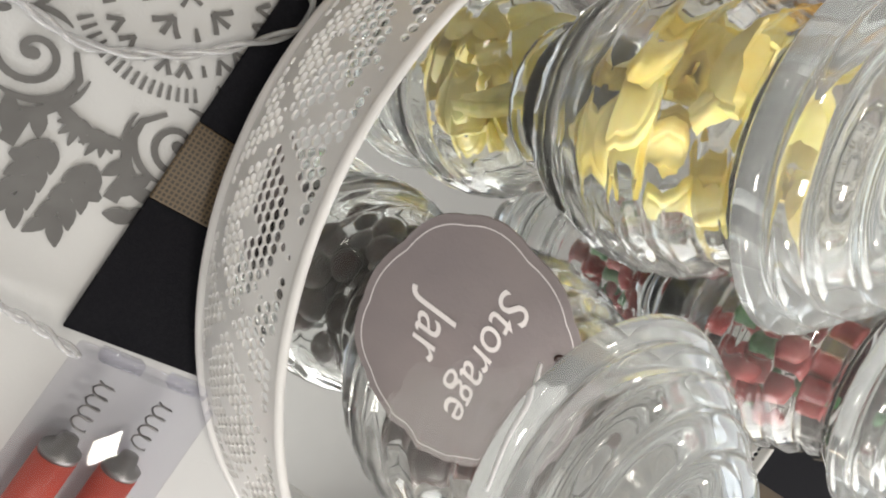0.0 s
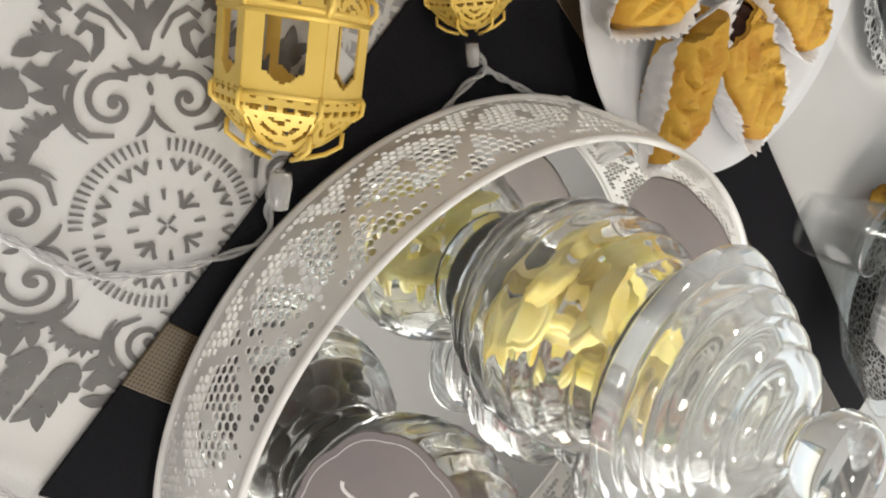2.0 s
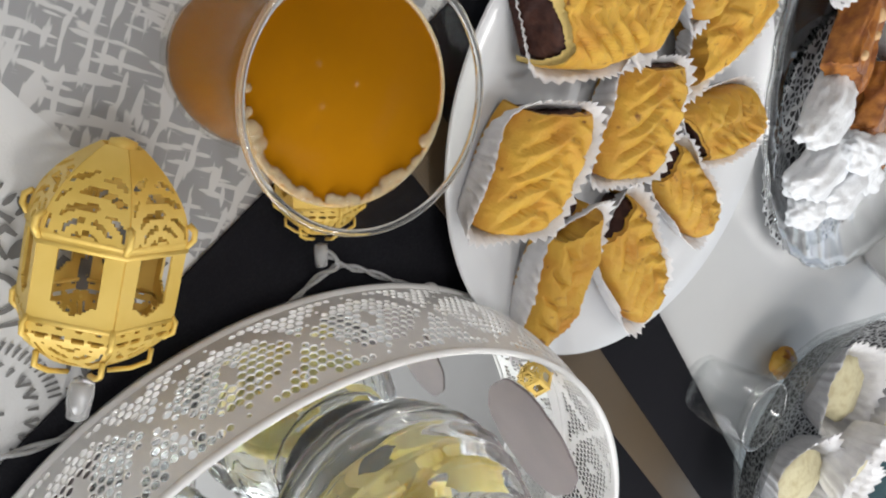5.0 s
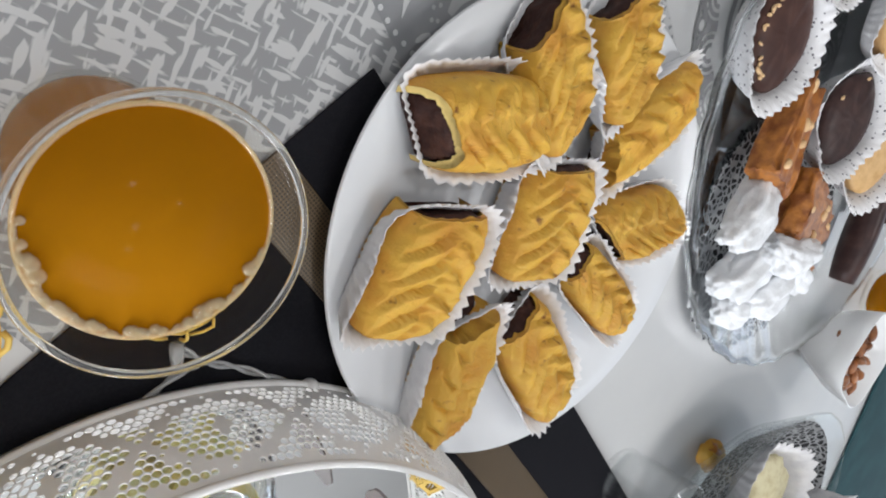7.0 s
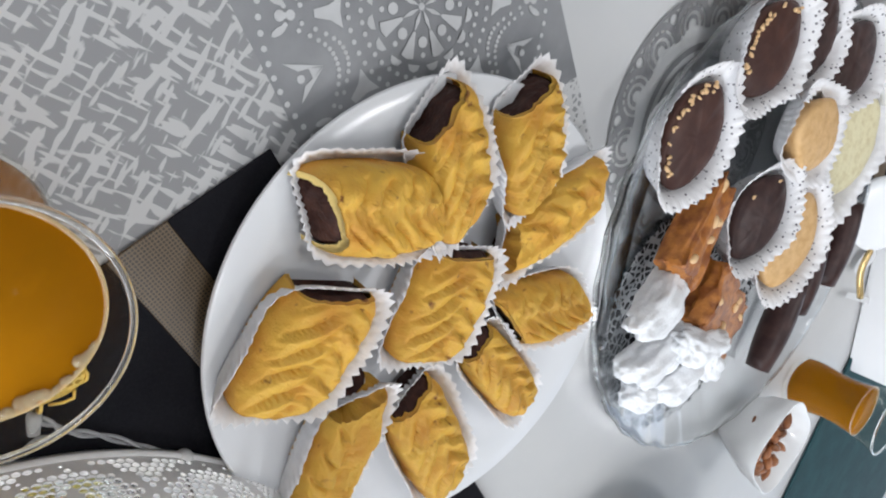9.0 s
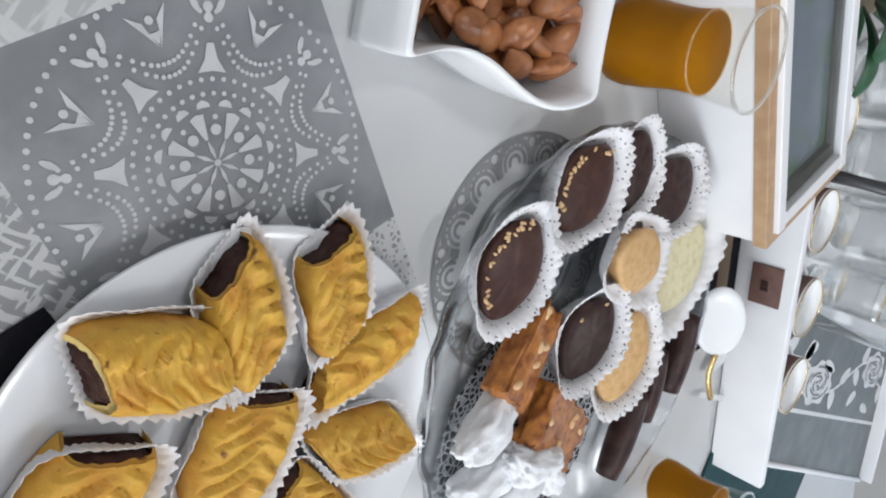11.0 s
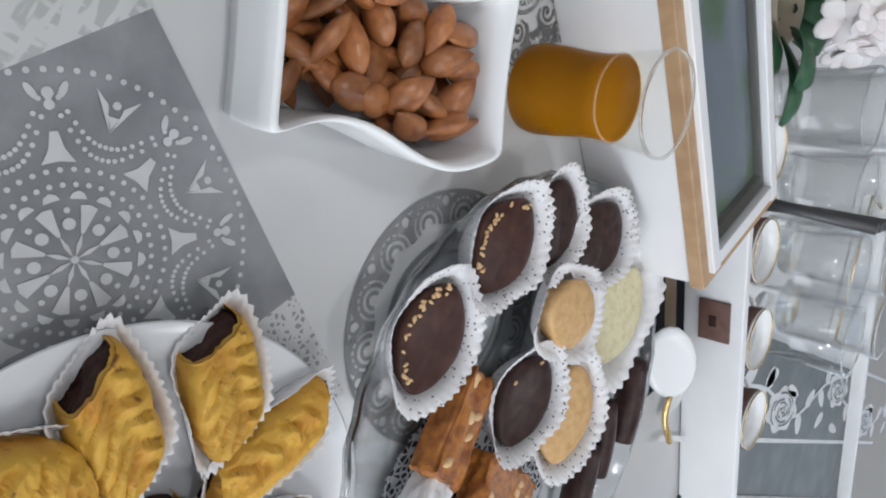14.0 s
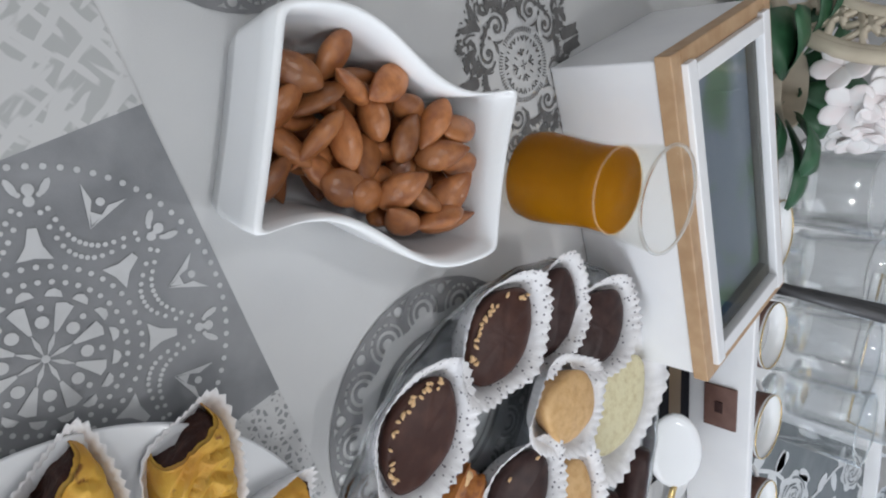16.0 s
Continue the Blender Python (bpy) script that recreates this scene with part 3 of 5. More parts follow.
def rosette(x, y, R, a0, a1):
    """A printed round border of grey arcs."""
    bm = bmesh.new()
    n = 64
    P = lambda r, a: (x + r * R * math.cos(a), y + r * R * math.sin(a))
    arc = lambda r, lo, hi, w: flat_stroke(bm, [P(r, lo + (hi - lo) * k / 40) for k in range(41)], w * R, Z2)
    arc(0.985, a0, a1, 0.03)
    count = 14
    for i in range(count):
        c = 2 * math.pi * i / count
        cx, cy = P(0.8, c)
        for rr, w in ((0.17, 0.05), (0.11, 0.03), (0.055, 0.03)):
            flat_stroke(bm, [(cx + rr * R * math.cos(c - 2.0 + 4.0 * k / 16), cy + rr * R * math.sin(c - 2.0 + 4.0 * k / 16)) for k in range(17)], w * R, Z2)
        for k in range(5):
            b = c - 0.8 + 0.4 * k
            flat_stroke(bm, [(cx + r * R * math.cos(b), cy + r * R * math.sin(b)) for r in (0.125, 0.14, 0.155)], 0.018 * R, Z2)
        px, py = P(0.92, c + math.pi / count)
        flat_stroke(bm, [(px + 0.05 * R * math.cos(2 * math.pi * k / 12), py + 0.05 * R * math.sin(2 * math.pi * k / 12)) for k in range(13)], 0.025 * R, Z2)
    arc(0.62, a0, a1, 0.05)
    arc(0.54, a0, a1, 0.025)
    for f in bm.faces:
        f.normal_update()
        if f.normal.z < 0:
            f.normal_flip()
    return tagged(part("round_border_print", bm, SOFTPRINT, cloth, "grey printed rosette border", None, False), kind="stuff")


rosette(-0.384, 0.463, 0.091, 0, 2 * math.pi)
rosette(-0.545, 0.165, 0.07, 0, 2 * math.pi)

# ---- runners ----
def runner(name, m, length, label):
    """u along x to 0.367, v along y; two bronze bands run its length."""
    r = thing(name, m, label, "table runner")
    for a, b in ((0, 0.052), (0.08, 0.291), (0.319, 0.367)):
        part("black_weave", slab(b - a, length, 0.0016, 0.0006, None, ((a + b) / 2, length / 2, 0.0012)), BLACK, r)
    for a, b in ((0.052, 0.08), (0.291, 0.319)):
        part("bronze_band", slab(b - a, length, 0.0019, 0.0006, None, ((a + b) / 2, length / 2, 0.0012)), BAND, r, "woven bronze stripe")
    return r


RT = math.degrees(math.atan2(-0.465, 0.886))
runner("table_runner", pose(-0.226, 0.193, 0, 0, 0, RT), 0.75, "black woven table runner with bronze stripes")

mat2 = thing("table_runner", basis(Vector((-0.6725, 0.685, 0)), (0.72, 0.694, 0), (-0.694, 0.72, 0)), "black woven runner with bronze stripe under the serving tray", "table runner")
for _a, _b in ((-0.105, -0.05), (-0.025, 0.25)):
    part("black_weave", slab(0.26, _b - _a, 0.0010, 0.0003, None, (0.13, (_a + _b) / 2, 0.0012)), BLACK, mat2)
part("bronze_band", slab(0.26, 0.025, 0.0012, 0.0003, None, (0.13, -0.0375, 0.0012)), BAND, mat2, "woven bronze stripe")

# ---- mirror tray ----
TX, TY = 0.087, 0.234
tray = thing("mirror_tray", pose(TX, TY, 0), "round white metal tray with pierced lace rim and mirror floor", "tray")
part("base_plate", lathe([(0, 0.003), (0.166, 0.003), (0.172, 0.005), (0.172, 0.009), (0.168, 0.0105), (0, 0.0105)], 128), ENAMEL, tray)
part("mirror_floor", lathe([(0, 0.0112), (0.1625, 0.0112), (0.1625, 0.0108), (0, 0.0108)], 128), MIRROR, tray, "clean round mirror", None, False)


def lace_wall(r0, r1, z0, z1, rows, cols, medallions, first):
    """A pierced wall of small cells; two crossing solid waves frame the medallions, each with a ringed eye."""
    verts, faces = [], []

    def put(s, h):
        r = r0 + (r1 - r0) * h + 0.003 * math.sin(math.pi * h)
        return (r * math.cos(s), r * math.sin(s), z0 + (z1 - z0) * h)
    ds, dh = 2 * math.pi / cols, 1.0 / rows
    step = 2 * math.pi / medallions
    for j in range(rows):
        for i in range(cols):
            s, h = first + (i + 0.5 * (j % 2)) * ds, (j + 0.5) * dh
            swing = math.cos((s - first) * medallions / 2)
            wave = 0.5 + 0.39 * swing
            slope = 1 + 0.25 * abs(math.sin((s - first) * medallions / 2))
            d = min(abs(h - wave), abs(h - (1 - wave))) / slope
            # eyes: in the middle of each medallion, and of each half one along the two edges
            near = 1.0
            for eye_h, shift in ((0.5, 0.0), (0.03, 0.5), (0.97, 0.5)):
                off = ((s - first) / step - shift + 0.5) % 1.0 - 0.5
                near = min(near, math.hypot(off * step * r0, (h - eye_h) * 0.05))
            if d < 0.05 or h < 0.04 or h > 0.96:
                k = 0.45 if d < 0.02 and i % 2 == 0 and 0.04 < h < 0.96 else 0.0
            elif near < 0.0016:
                k = 0.5
            elif near < 0.0044:
                k = 0.0
            else:
                k = 0.87 if d > 0.075 else 0.7
            ring_o, ring_i = [], []
            for c in range(6):
                a = math.pi / 6 + c * math.pi / 3
                ou, ov = math.cos(a) / math.cos(math.pi / 6) / 2, math.sin(a) * 0.667
                ring_o.append(put(s + ou * ds, min(1, max(0, h + ov * dh))))
            n = len(verts)
            if k == 0:
                verts += ring_o
                faces.append(tuple(range(n, n + 6)))
                continue
            for c in range(12):
                a = math.pi / 6 + c * math.pi / 6
                q = 0.93 if c % 2 else 1.0
                ring_i.append(put(s + math.cos(a) * q * 0.577 * k * ds, min(1, max(0, h + math.sin(a) * q * 0.62 * k * dh))))
            verts += ring_o + ring_i
            for c in range(6):
                e = (c + 1) % 6
                faces.append((n + c, n + e, n + 6 + 2 * c + 1, n + 6 + 2 * c))
                faces.append((n + e, n + 6 + 2 * e, n + 6 + 2 * c + 1))
    me = bpy.data.meshes.new("lace_wall")
    me.from_pydata(verts, [], faces)
    me.materials.append(ENAMEL)
    ob = new("lace_wall", me)
    md = ob.modifiers.new("thickness", "SOLIDIFY")
    md.thickness, md.offset = 0.0009, 0
    ob.parent = tray
    return tagged(ob, "pierced white lace pattern metal wall")


lace_wall(0.1715, 0.1632, 0.0095, 0.0585, 15, 288, 18, radians(-160.4))
part("rim_bead", tube([(0.1632 * math.cos(a), 0.1632 * math.sin(a), 0.0595) for a in [2 * math.pi * i / 160 for i in range(160)]], 0.0017, 8, None, True), ENAMEL, tray)
part("rim_bead", tube([(0.1722 * math.cos(a), 0.1722 * math.sin(a), 0.0095) for a in [2 * math.pi * i / 160 for i in range(160)]], 0.0018, 8, None, True), ENAMEL, tray)


# ---- candy jars ----
def no_shadow(ob):
    ob.visible_shadow = False
    return ob


def jar_body_profile(k):
    """Outer then inner wall, from the foot's centre up and back."""
    out = [(0, 0.0), (0.026, 0.0), (0.029, 0.002), (0.029, 0.006), (0.024, 0.010), (0.023, 0.013), (0.032, 0.018)]
    for i in range(29):
        t = i / 28
        z = 0.020 + 0.062 * t
        r = 0.034 + 0.0135 * math.sin(math.pi * min(1, 0.12 + 0.8 * t)) + 0.0012 * math.sin(t * 28 * 1.35)
        out.append((r, z))
    out += [(0.0385, 0.0855), (0.037, 0.089), (0.0385, 0.093), (0.0405, 0.0945)]
    inner = [(0.0385, 0.0945), (0.0355, 0.091), (0.0350, 0.087)]
    for i in range(10):
        t = 1 - i / 9
        inner.append((0.0315 + 0.0135 * math.sin(math.pi * min(1, 0.12 + 0.8 * t)), 0.021 + 0.06 * t))
    inner += [(0.026, 0.0175), (0, 0.0165)]
    return [(r * k, z * k) for r, z in out + inner]


def lid_profile(k):
    p = [(0, 0.0), (0.032, 0.0), (0.033, 0.004), (0.047, 0.004), (0.0488, 0.0058), (0.0475, 0.0082), (0.044, 0.009)]
    for i in range(41):
        t = i / 40
        p.append((0.0425 - 0.0245 * t ** 1.25 + 0.0026 * abs(math.sin(4 * math.pi * t)), 0.0095 + 0.029 * t))
    p += [(0.0125, 0.0395), (0.0085, 0.0415), (0.0085, 0.0435), (0.0125, 0.046), (0.0155, 0.0505), (0.0155, 0.055), (0.0125, 0.0595), (0.007, 0.0625), (0, 0.0635)]
    hollow = [(0, 0.0345), (0.012, 0.0335), (0.020, 0.028), (0.027, 0.022), (0.032, 0.016), (0.035, 0.010), (0.0345, 0.006), (0.0305, 0.003)]
    return [(r * k, z * k) for r, z in hollow + [(0.032, 0.0)] + p[2:]]


def jar(m, k, label, kr=1.0):
    j = thing("candy_jar", m, label, "candy jar")
    no_shadow(part("jar_body", lathe([(r * kr, z) for r, z in jar_body_profile(k)], 72, 24, 0.006, 26), GLASS, j, "ribbed clear glass body"))
    lid = part("lid", lathe([(r * kr, z) for r, z in lid_profile(k)], 64), LIDGLASS, j, "stepped clear glass lid with ball knob")
    lid.location = (0, 0, 0.0955 * k)
    no_shadow(lid)
    return j


def fill(name, m, k, count, make, material, label, level, seed, category):
    """Sweets packed inside a jar, as one heap."""
    rng = random.Random(seed)
    bm = bmesh.new()
    n, tries, put = 0, 0, []
    while n < count and tries < 6000:
        tries += 1
        z = rng.uniform(0.024, level)
        t = (z - 0.021) / 0.06
        rmax = 0.0285 + 0.0135 * math.sin(math.pi * min(1, 0.12 + 0.8 * max(0, t)))
        rad = math.sqrt(rng.random()) * (rmax - 0.007)
        a = rng.uniform(0, 6.283)
        p = Vector((rad * math.cos(a), rad * math.sin(a), z))
        if any((p - q).length < 0.0105 for q in put):
            continue
        put.append(p)
        merge(bm, make(rng), Matrix.Translation(p * k) @ Euler((rng.uniform(0, 6.28), rng.uniform(0, 6.28), rng.uniform(0, 6.28))).to_matrix().to_4x4())
        n += 1
    return tagged(obj(name, bm, material, m), label, category, kind="stuff")


JY, JD, JR = pose(0.006, 0.209, 0.0112, 0, 0, 20), pose(0.104, 0.147, 0.0112, 0, 0, 70), pose(0.102, 0.330, 0.0112)
jar(JY, 1.12, "ribbed clear glass jar with yellow sweets on the mirror")
jar(JD, 1.05, "ribbed clear glass jar with dark chocolate balls")
jar(JR, 1.08, "ribbed clear glass jar with red and green gummies")


def chip(rng):
    bm = bmesh.new()
    n = 9
    rows = []
    for sgn in (-0.0045, 0.0045):
        rows.append([bm.verts.new((0.017 * math.cos(-1.4 + 2.8 * i / n) - 0.006, 0.017 * math.sin(-1.4 + 2.8 * i / n), sgn)) for i in range(n + 1)])
    for i in range(n):
        bm.faces.new((rows[0][i], rows[0][i + 1], rows[1][i + 1], rows[1][i]))
    bm.faces.new(rows[0][::-1])
    bm.faces.new(rows[1])
    bmesh.ops.bevel(bm, geom=bm.edges[:], offset=0.0022, segments=3, affect='EDGES', clamp_overlap=True)
    return bm


fill("yellow_sweets", JY, 1.1, 24, chip, YELLOW, "yellow citrus slice sweets filling the glass jar", 0.078, 3, "sweets")
fill("chocolate_balls", JD, 1.03, 44, lambda r: blob(0.0080, 0.0078, 0.0076, 3), BALL, "dark glossy chocolate balls in the jar", 0.066, 5, "chocolates")
fill("red_gummies", JR, 1.06, 30, lambda r: blob(0.009, 0.008, 0.006, 1, 0.2, r.random() * 9), GUMRED, "translucent red gummies in the jar", 0.07, 8, "sweets")
fill("green_gummies", JR, 1.06, 9, lambda r: blob(0.009, 0.008, 0.006, 1, 0.2, r.random() * 9), GUMGREEN, "dark green gummies among the red", 0.07, 12, "sweets")


def written(body, size, material, parent, m, name="lettering", label=""):
    cu = bpy.data.curves.new(name, "FONT")
    cu.body, cu.size, cu.align_x, cu.align_y = body, size, "CENTER", "CENTER"
    cu.shear, cu.extrude, cu.resolution_u = 0.35, 0.00012, 4
    tmp = bpy.data.objects.new(name, cu)
    me = bpy.data.meshes.new_from_object(tmp)
    bpy.data.objects.remove(tmp)
    me.materials.clear()
    me.materials.append(material)
    ob = new(name, me)
    ob.matrix_basis = m
    ob.parent = parent
    return tagged(ob, label or "white script lettering")


def jar_tag(m, rx, ry, label, lettering):
    t = thing("jar_tag", m, label, "label tag")
    n = 120
    bm = bmesh.new()
    edge = lambda a: 1 + 0.028 * abs(math.sin(5 * a)) + 0.05 * math.cos(4 * a) * 0.6
    lo = [bm.verts.new((rx * edge(a) * math.cos(a), ry * edge(a) * math.sin(a), -0.0006)) for a in [2 * math.pi * i / n for i in range(n)]]
    hi = [bm.verts.new((v.co.x, v.co.y, 0.0006)) for v in lo]
    bm.faces.new(lo[::-1])
    bm.faces.new(hi)
    for i in range(n):
        bm.faces.new((lo[i], lo[(i + 1) % n], hi[(i + 1) % n], hi[i]))
    part("card", bm, TAG, t, "scalloped taupe card", None, False)
    bm = bmesh.new()
    flat_stroke(bm, [(0.93 * rx * edge(a) * math.cos(a), 0.93 * ry * edge(a) * math.sin(a)) for a in [2 * math.pi * i / n for i in range(n + 1)]], 0.0003, 0.0008)
    part("border_line", bm, TAGINK, t, "thin pale border line", None, False)
    part("eyelet", tube([(0.0011 * math.cos(a), ry * 0.86 + 0.0011 * math.sin(a), 0.0008) for a in [2 * math.pi * i / 16 for i in range(16)]], 0.0004, 6, None, True), COCOA, t)
    if lettering:
        written("Storage", 0.0140, TAGINK, t, pose(0.002, 0.0062, 0.0007, 0, 0, -23))
        written("Jar", 0.0160, TAGINK, t, pose(-0.005, -0.0090, 0.0007, 0, 0, -14))
    else:
        for dy, w in ((0.007, 0.03), (-0.008, 0.02)):
            part("lettering", slab(w, 0.003, 0.0003, 0, None, (0, dy, 0.0007)), TAGINK, t, "white script line", None, False)
    return t


jar_tag(basis((0.0735, 0.1115, 0.087), (0.072, 0.012, 0.004), (-0.012, 0.030, 0.034)), 0.0365, 0.0305, "scalloped taupe card tag hung on the jar", True)
# this second tag is added in place of a tag's reflection in the tray
jar_tag(basis((-0.035, 0.272, 0.062), (-0.75, -0.66, 0), (0.1, 0.1, 1)), 0.0345, 0.0285, "scalloped taupe card standing in for a tag's reflection behind the yellow jar", False)
tagged(obj("tag_cord", tube(spline([(0.0673, 0.1165, 0.1115), (0.073, 0.110, 0.117), (0.082, 0.104, 0.1185), (0.095, 0.1005, 0.119)], 6), 0.0006, 6), PAPER), "thin white cord tied round the jar neck", "cord")


# ---- string-light lanterns ----
def lantern(m, label, k=1.0):
    """A six-sided pierced lantern, its axis along local x, lying on one side."""
    L = thing("lantern", m @ Matrix.Scale(k, 4), label, "string light lantern", "string light lanterns")
    R, H = 0.0205, 0.061

    def face_map(k, s, h):
        a = math.pi / 3 * k
        if h < 0.012:
            r = R * (0.3 + 0.7 * (h / 0.012) ** 0.6)
        elif h > 0.037:
            r = R * (1 - 0.74 * ((h - 0.037) / 0.024) ** 2.1)
        else:
            r = R
        c = Vector((0, math.cos(a) * r * 0.866, math.sin(a) * r * 0.866))
        t = Vector((0, -math.sin(a), math.cos(a))) * s * r * 0.5
        return Vector((h, 0, 0)) + c + t
    for k in range(6):
        bm = bmesh.new()
        nx, nh = 26, 84
        for j in range(nh):
            for i in range(nx):
                s0, s1 = -1 + 2 * i / nx, -1 + 2 * (i + 1) / nx
                h0, h1 = H * j / nh, H * (j + 1) / nh
                sm, hm = (s0 + s1) / 2, (h0 + h1) / 2
                window = 0.0185 + 0.007 * abs(sm) < hm < 0.0358 and abs(sm) < 0.52
                # clusters of small holes in the band, scrolls of arcs in both domes
                band = 0.0110 < hm < 0.0172 and math.hypot((abs(sm) % 0.45 - 0.22) * 4.2, (hm - 0.0141) % 0.0031 * 900 - 1.4) < 0.75
                up = (hm - 0.0385) * 1000 if hm > 0.03 else (0.0105 - hm) * 1000
                arc = math.hypot(sm * 8.5, up)
                spoke = math.sin(5 * math.atan2(up, sm * 8.5) + 0.6 * arc) > -0.72
                dome = 0 < up < (18 if hm > 0.03 else 9) and abs(sm) < 0.9 and (1.4 < arc < 2.6 or 4.4 < arc < 5.8 or 7.6 < arc < 9.2 or 11.2 < arc < 13.0 or 14.8 < arc < 16.6) and spoke
                if window or band or dome:
                    continue
                bm.faces.new([bm.verts.new(face_map(k, s, h)) for s, h in ((s0, h0), (s1, h0), (s1, h1), (s0, h1))])
        bmesh.ops.remove_doubles(bm, verts=bm.verts[:], dist=1e-5)
        ob = part("panel", bm, GOLD, L, "pierced gold panel", None, False)
        md = ob.modifiers.new("thickness", "SOLIDIFY")
        md.thickness, md.offset = 0.0007, 0
    rings = bmesh.new()
    for h, r in ((0.0005, 0.0075), (0.016, R), (0.0365, R), (0.0385, R * 0.99)):
        tube([(h, r * math.cos(math.pi / 3 * (i + 0.5)), r * math.sin(math.pi / 3 * (i + 0.5))) for i in range(6)], 0.0009, 6, rings, True)
    part("frame", rings, GOLD, L)
    for k in range(6):
        a = math.pi / 3 * (k + 0.5)
        part("corner_curl", tube([(h, r * math.cos(a), r * math.sin(a)) for h, r in ((0.0375, 0.0205), (0.040, 0.0222), (0.0425, 0.0220), (0.0440, 0.0200))], 0.0009, 6), GOLD, L)
        part("corner_curl", tube([(h, r * math.cos(a), r * math.sin(a)) for h, r in ((0.006, 0.0165), (0.002, 0.0165), (-0.001, 0.012), (-0.003, 0.006))], 0.0008, 6), GOLD, L)
        part("corner_curl", tube([(h, r * math.cos(a), r * math.sin(a)) for h, r in ((0.0170, 0.0200), (0.0150, 0.0216), (0.0120, 0.0214), (0.0100, 0.0190))], 0.0008, 6), GOLD, L)
    part("cap", lathe([(0, 0.0), (0.004, 0.0), (0.0035, 0.003), (0, 0.004)], 12), GOLD, L, "", pose(0.0595, 0, 0, 0, 90, 0))
    part("bulb_socket", lathe([(0, 0), (0.0032, 0), (0.0036, 0.004), (0.003, 0.011), (0, 0.012)], 14), WIRE, L, "clear plastic bulb socket", pose(-0.008, 0, 0, 0, -90, 0))
    return L


def axis_pose(a, b, spin=0):
    a, b = Vector(a), Vector(b)
    q = (b - a).to_track_quat("X", "Z").to_matrix().to_4x4()
    return Matrix.Translation(a) @ q @ pose(0, 0, 0, spin, 0, 0)


lantern(axis_pose((-0.043, 0.0795, 0.0235), (-0.113, 0.0715, 0.0235)), "pierced gold metal lantern lying on the cloth", 1.18)
lantern(axis_pose((-0.102, 0.152, 0.0168), (-0.162, 0.127, 0.0168)), "pierced gold lantern lying beside the tea glass", 0.82)
lantern(axis_pose((-0.0494, 0.3133, 0.0098), (-0.0374, 0.3413, 0.0098)), "small pierced gold lantern lying between tray and plate", 0.45)


def wire_pair(path):
    """Two thin strands twisted round each other."""
    bm = bmesh.new()
    for turn in (0, math.pi):
        strand = []
        for k, p in enumerate(path):
            d = (path[min(k + 1, len(path) - 1)] - path[max(k - 1, 0)]).normalized()
            q = d.to_track_quat("Z", "Y")
            strand.append(p + q @ Vector((0.0010 * math.cos(0.42 * k + turn), 0.0010 * math.sin(0.42 * k + turn), 0)))
        tube(strand, 0.0009, 8, bm)
    return bm


def wire(points, label):
    tagged(obj("fairy_light_wire", wire_pair(spline(points, 12)), WIRE), label, "wire")


wire([(-0.034, 0.081, 0.021), (-0.020, 0.084, 0.010), (-0.004, 0.088, 0.005), (0.007, 0.067, 0.004), (0.013, 0.047, 0.003), (0.0135, 0.025, 0.003), (0.005, 0.009, 0.003), (0.0, -0.006, 0.003), (0.002, -0.04, 0.003)], "clear plastic fairy light wire on the cloth")
wire([(-0.004, 0.088, 0.005), (-0.001, 0.100, 0.012), (-0.004, 0.118, 0.012), (-0.04, 0.142, 0.008), (-0.075, 0.162, 0.006), (-0.088, 0.168, 0.012), (-0.094, 0.156, 0.016)], "clear plastic fairy light wire beside the tray")
wire([(-0.088, 0.168, 0.012), (-0.086, 0.19, 0.006), (-0.083, 0.215, 0.006), (-0.0827, 0.2262, 0.008)], "clear plastic fairy light wire leading to a bead")
wire([(0.05, -0.05, 0.003), (0.078, -0.012, 0.005), (0.090, 0.006, 0.006), (0.097, 0.016, 0.007), (0.106, 0.0265, 0.010)], "clear plastic wire leaving the battery case")
tagged(obj("wire_bead", blob(0.005, 0.005, 0.005, 3), ENAMEL, pose(-0.0827, 0.2262, 0.0085)), "small white bead on the fairy light wire", "bead")

# ---- battery case ----
case = thing("battery_case", basis((0.1545, 0.026, 0.0001), (0.023, 0.0406, 0), (-0.0406, 0.023, 0)) @ pose(0, 0, 0), "clear plastic battery case with two red batteries", "battery case")
no_shadow(part("shell", slab(0.047, 0.09, 0.0165, 0.002, None, (0, 0, 0.0005), 3), PLASTIC, case, "clear plastic shell"))
for _x in (-0.0105, 0.0105):
    cell = part("battery", lathe([(0, -0.006), (0.0068, -0.006), (0.0068, 0.0255), (0.0062, 0.026), (0, 0.026)], 24), RED, case, "red battery", pose(_x, 0.004, 0.0085, 90, 0, 0))
    part("terminal", lathe([(0, -0.0135), (0.003, -0.013), (0.004, -0.0095), (0.0066, -0.0085), (0.0066, -0.0061), (0, -0.0061)], 20), CELLGREY, cell).matrix_basis = Matrix.Identity(4)
    part("spring", tube([(_x + 0.003 * math.cos(k * 0.8), 0.020 + 0.0005 * k, 0.0085 + 0.003 * math.sin(k * 0.8)) for k in range(36)], 0.0004, 5), CELLGREY, case)
for _x in (-0.012, 0.012):
    no_shadow(part("hinge_tab", slab(0.014, 0.004, 0.006, 0.001, None, (_x, 0.0465, 0.008)), PLASTIC, case))


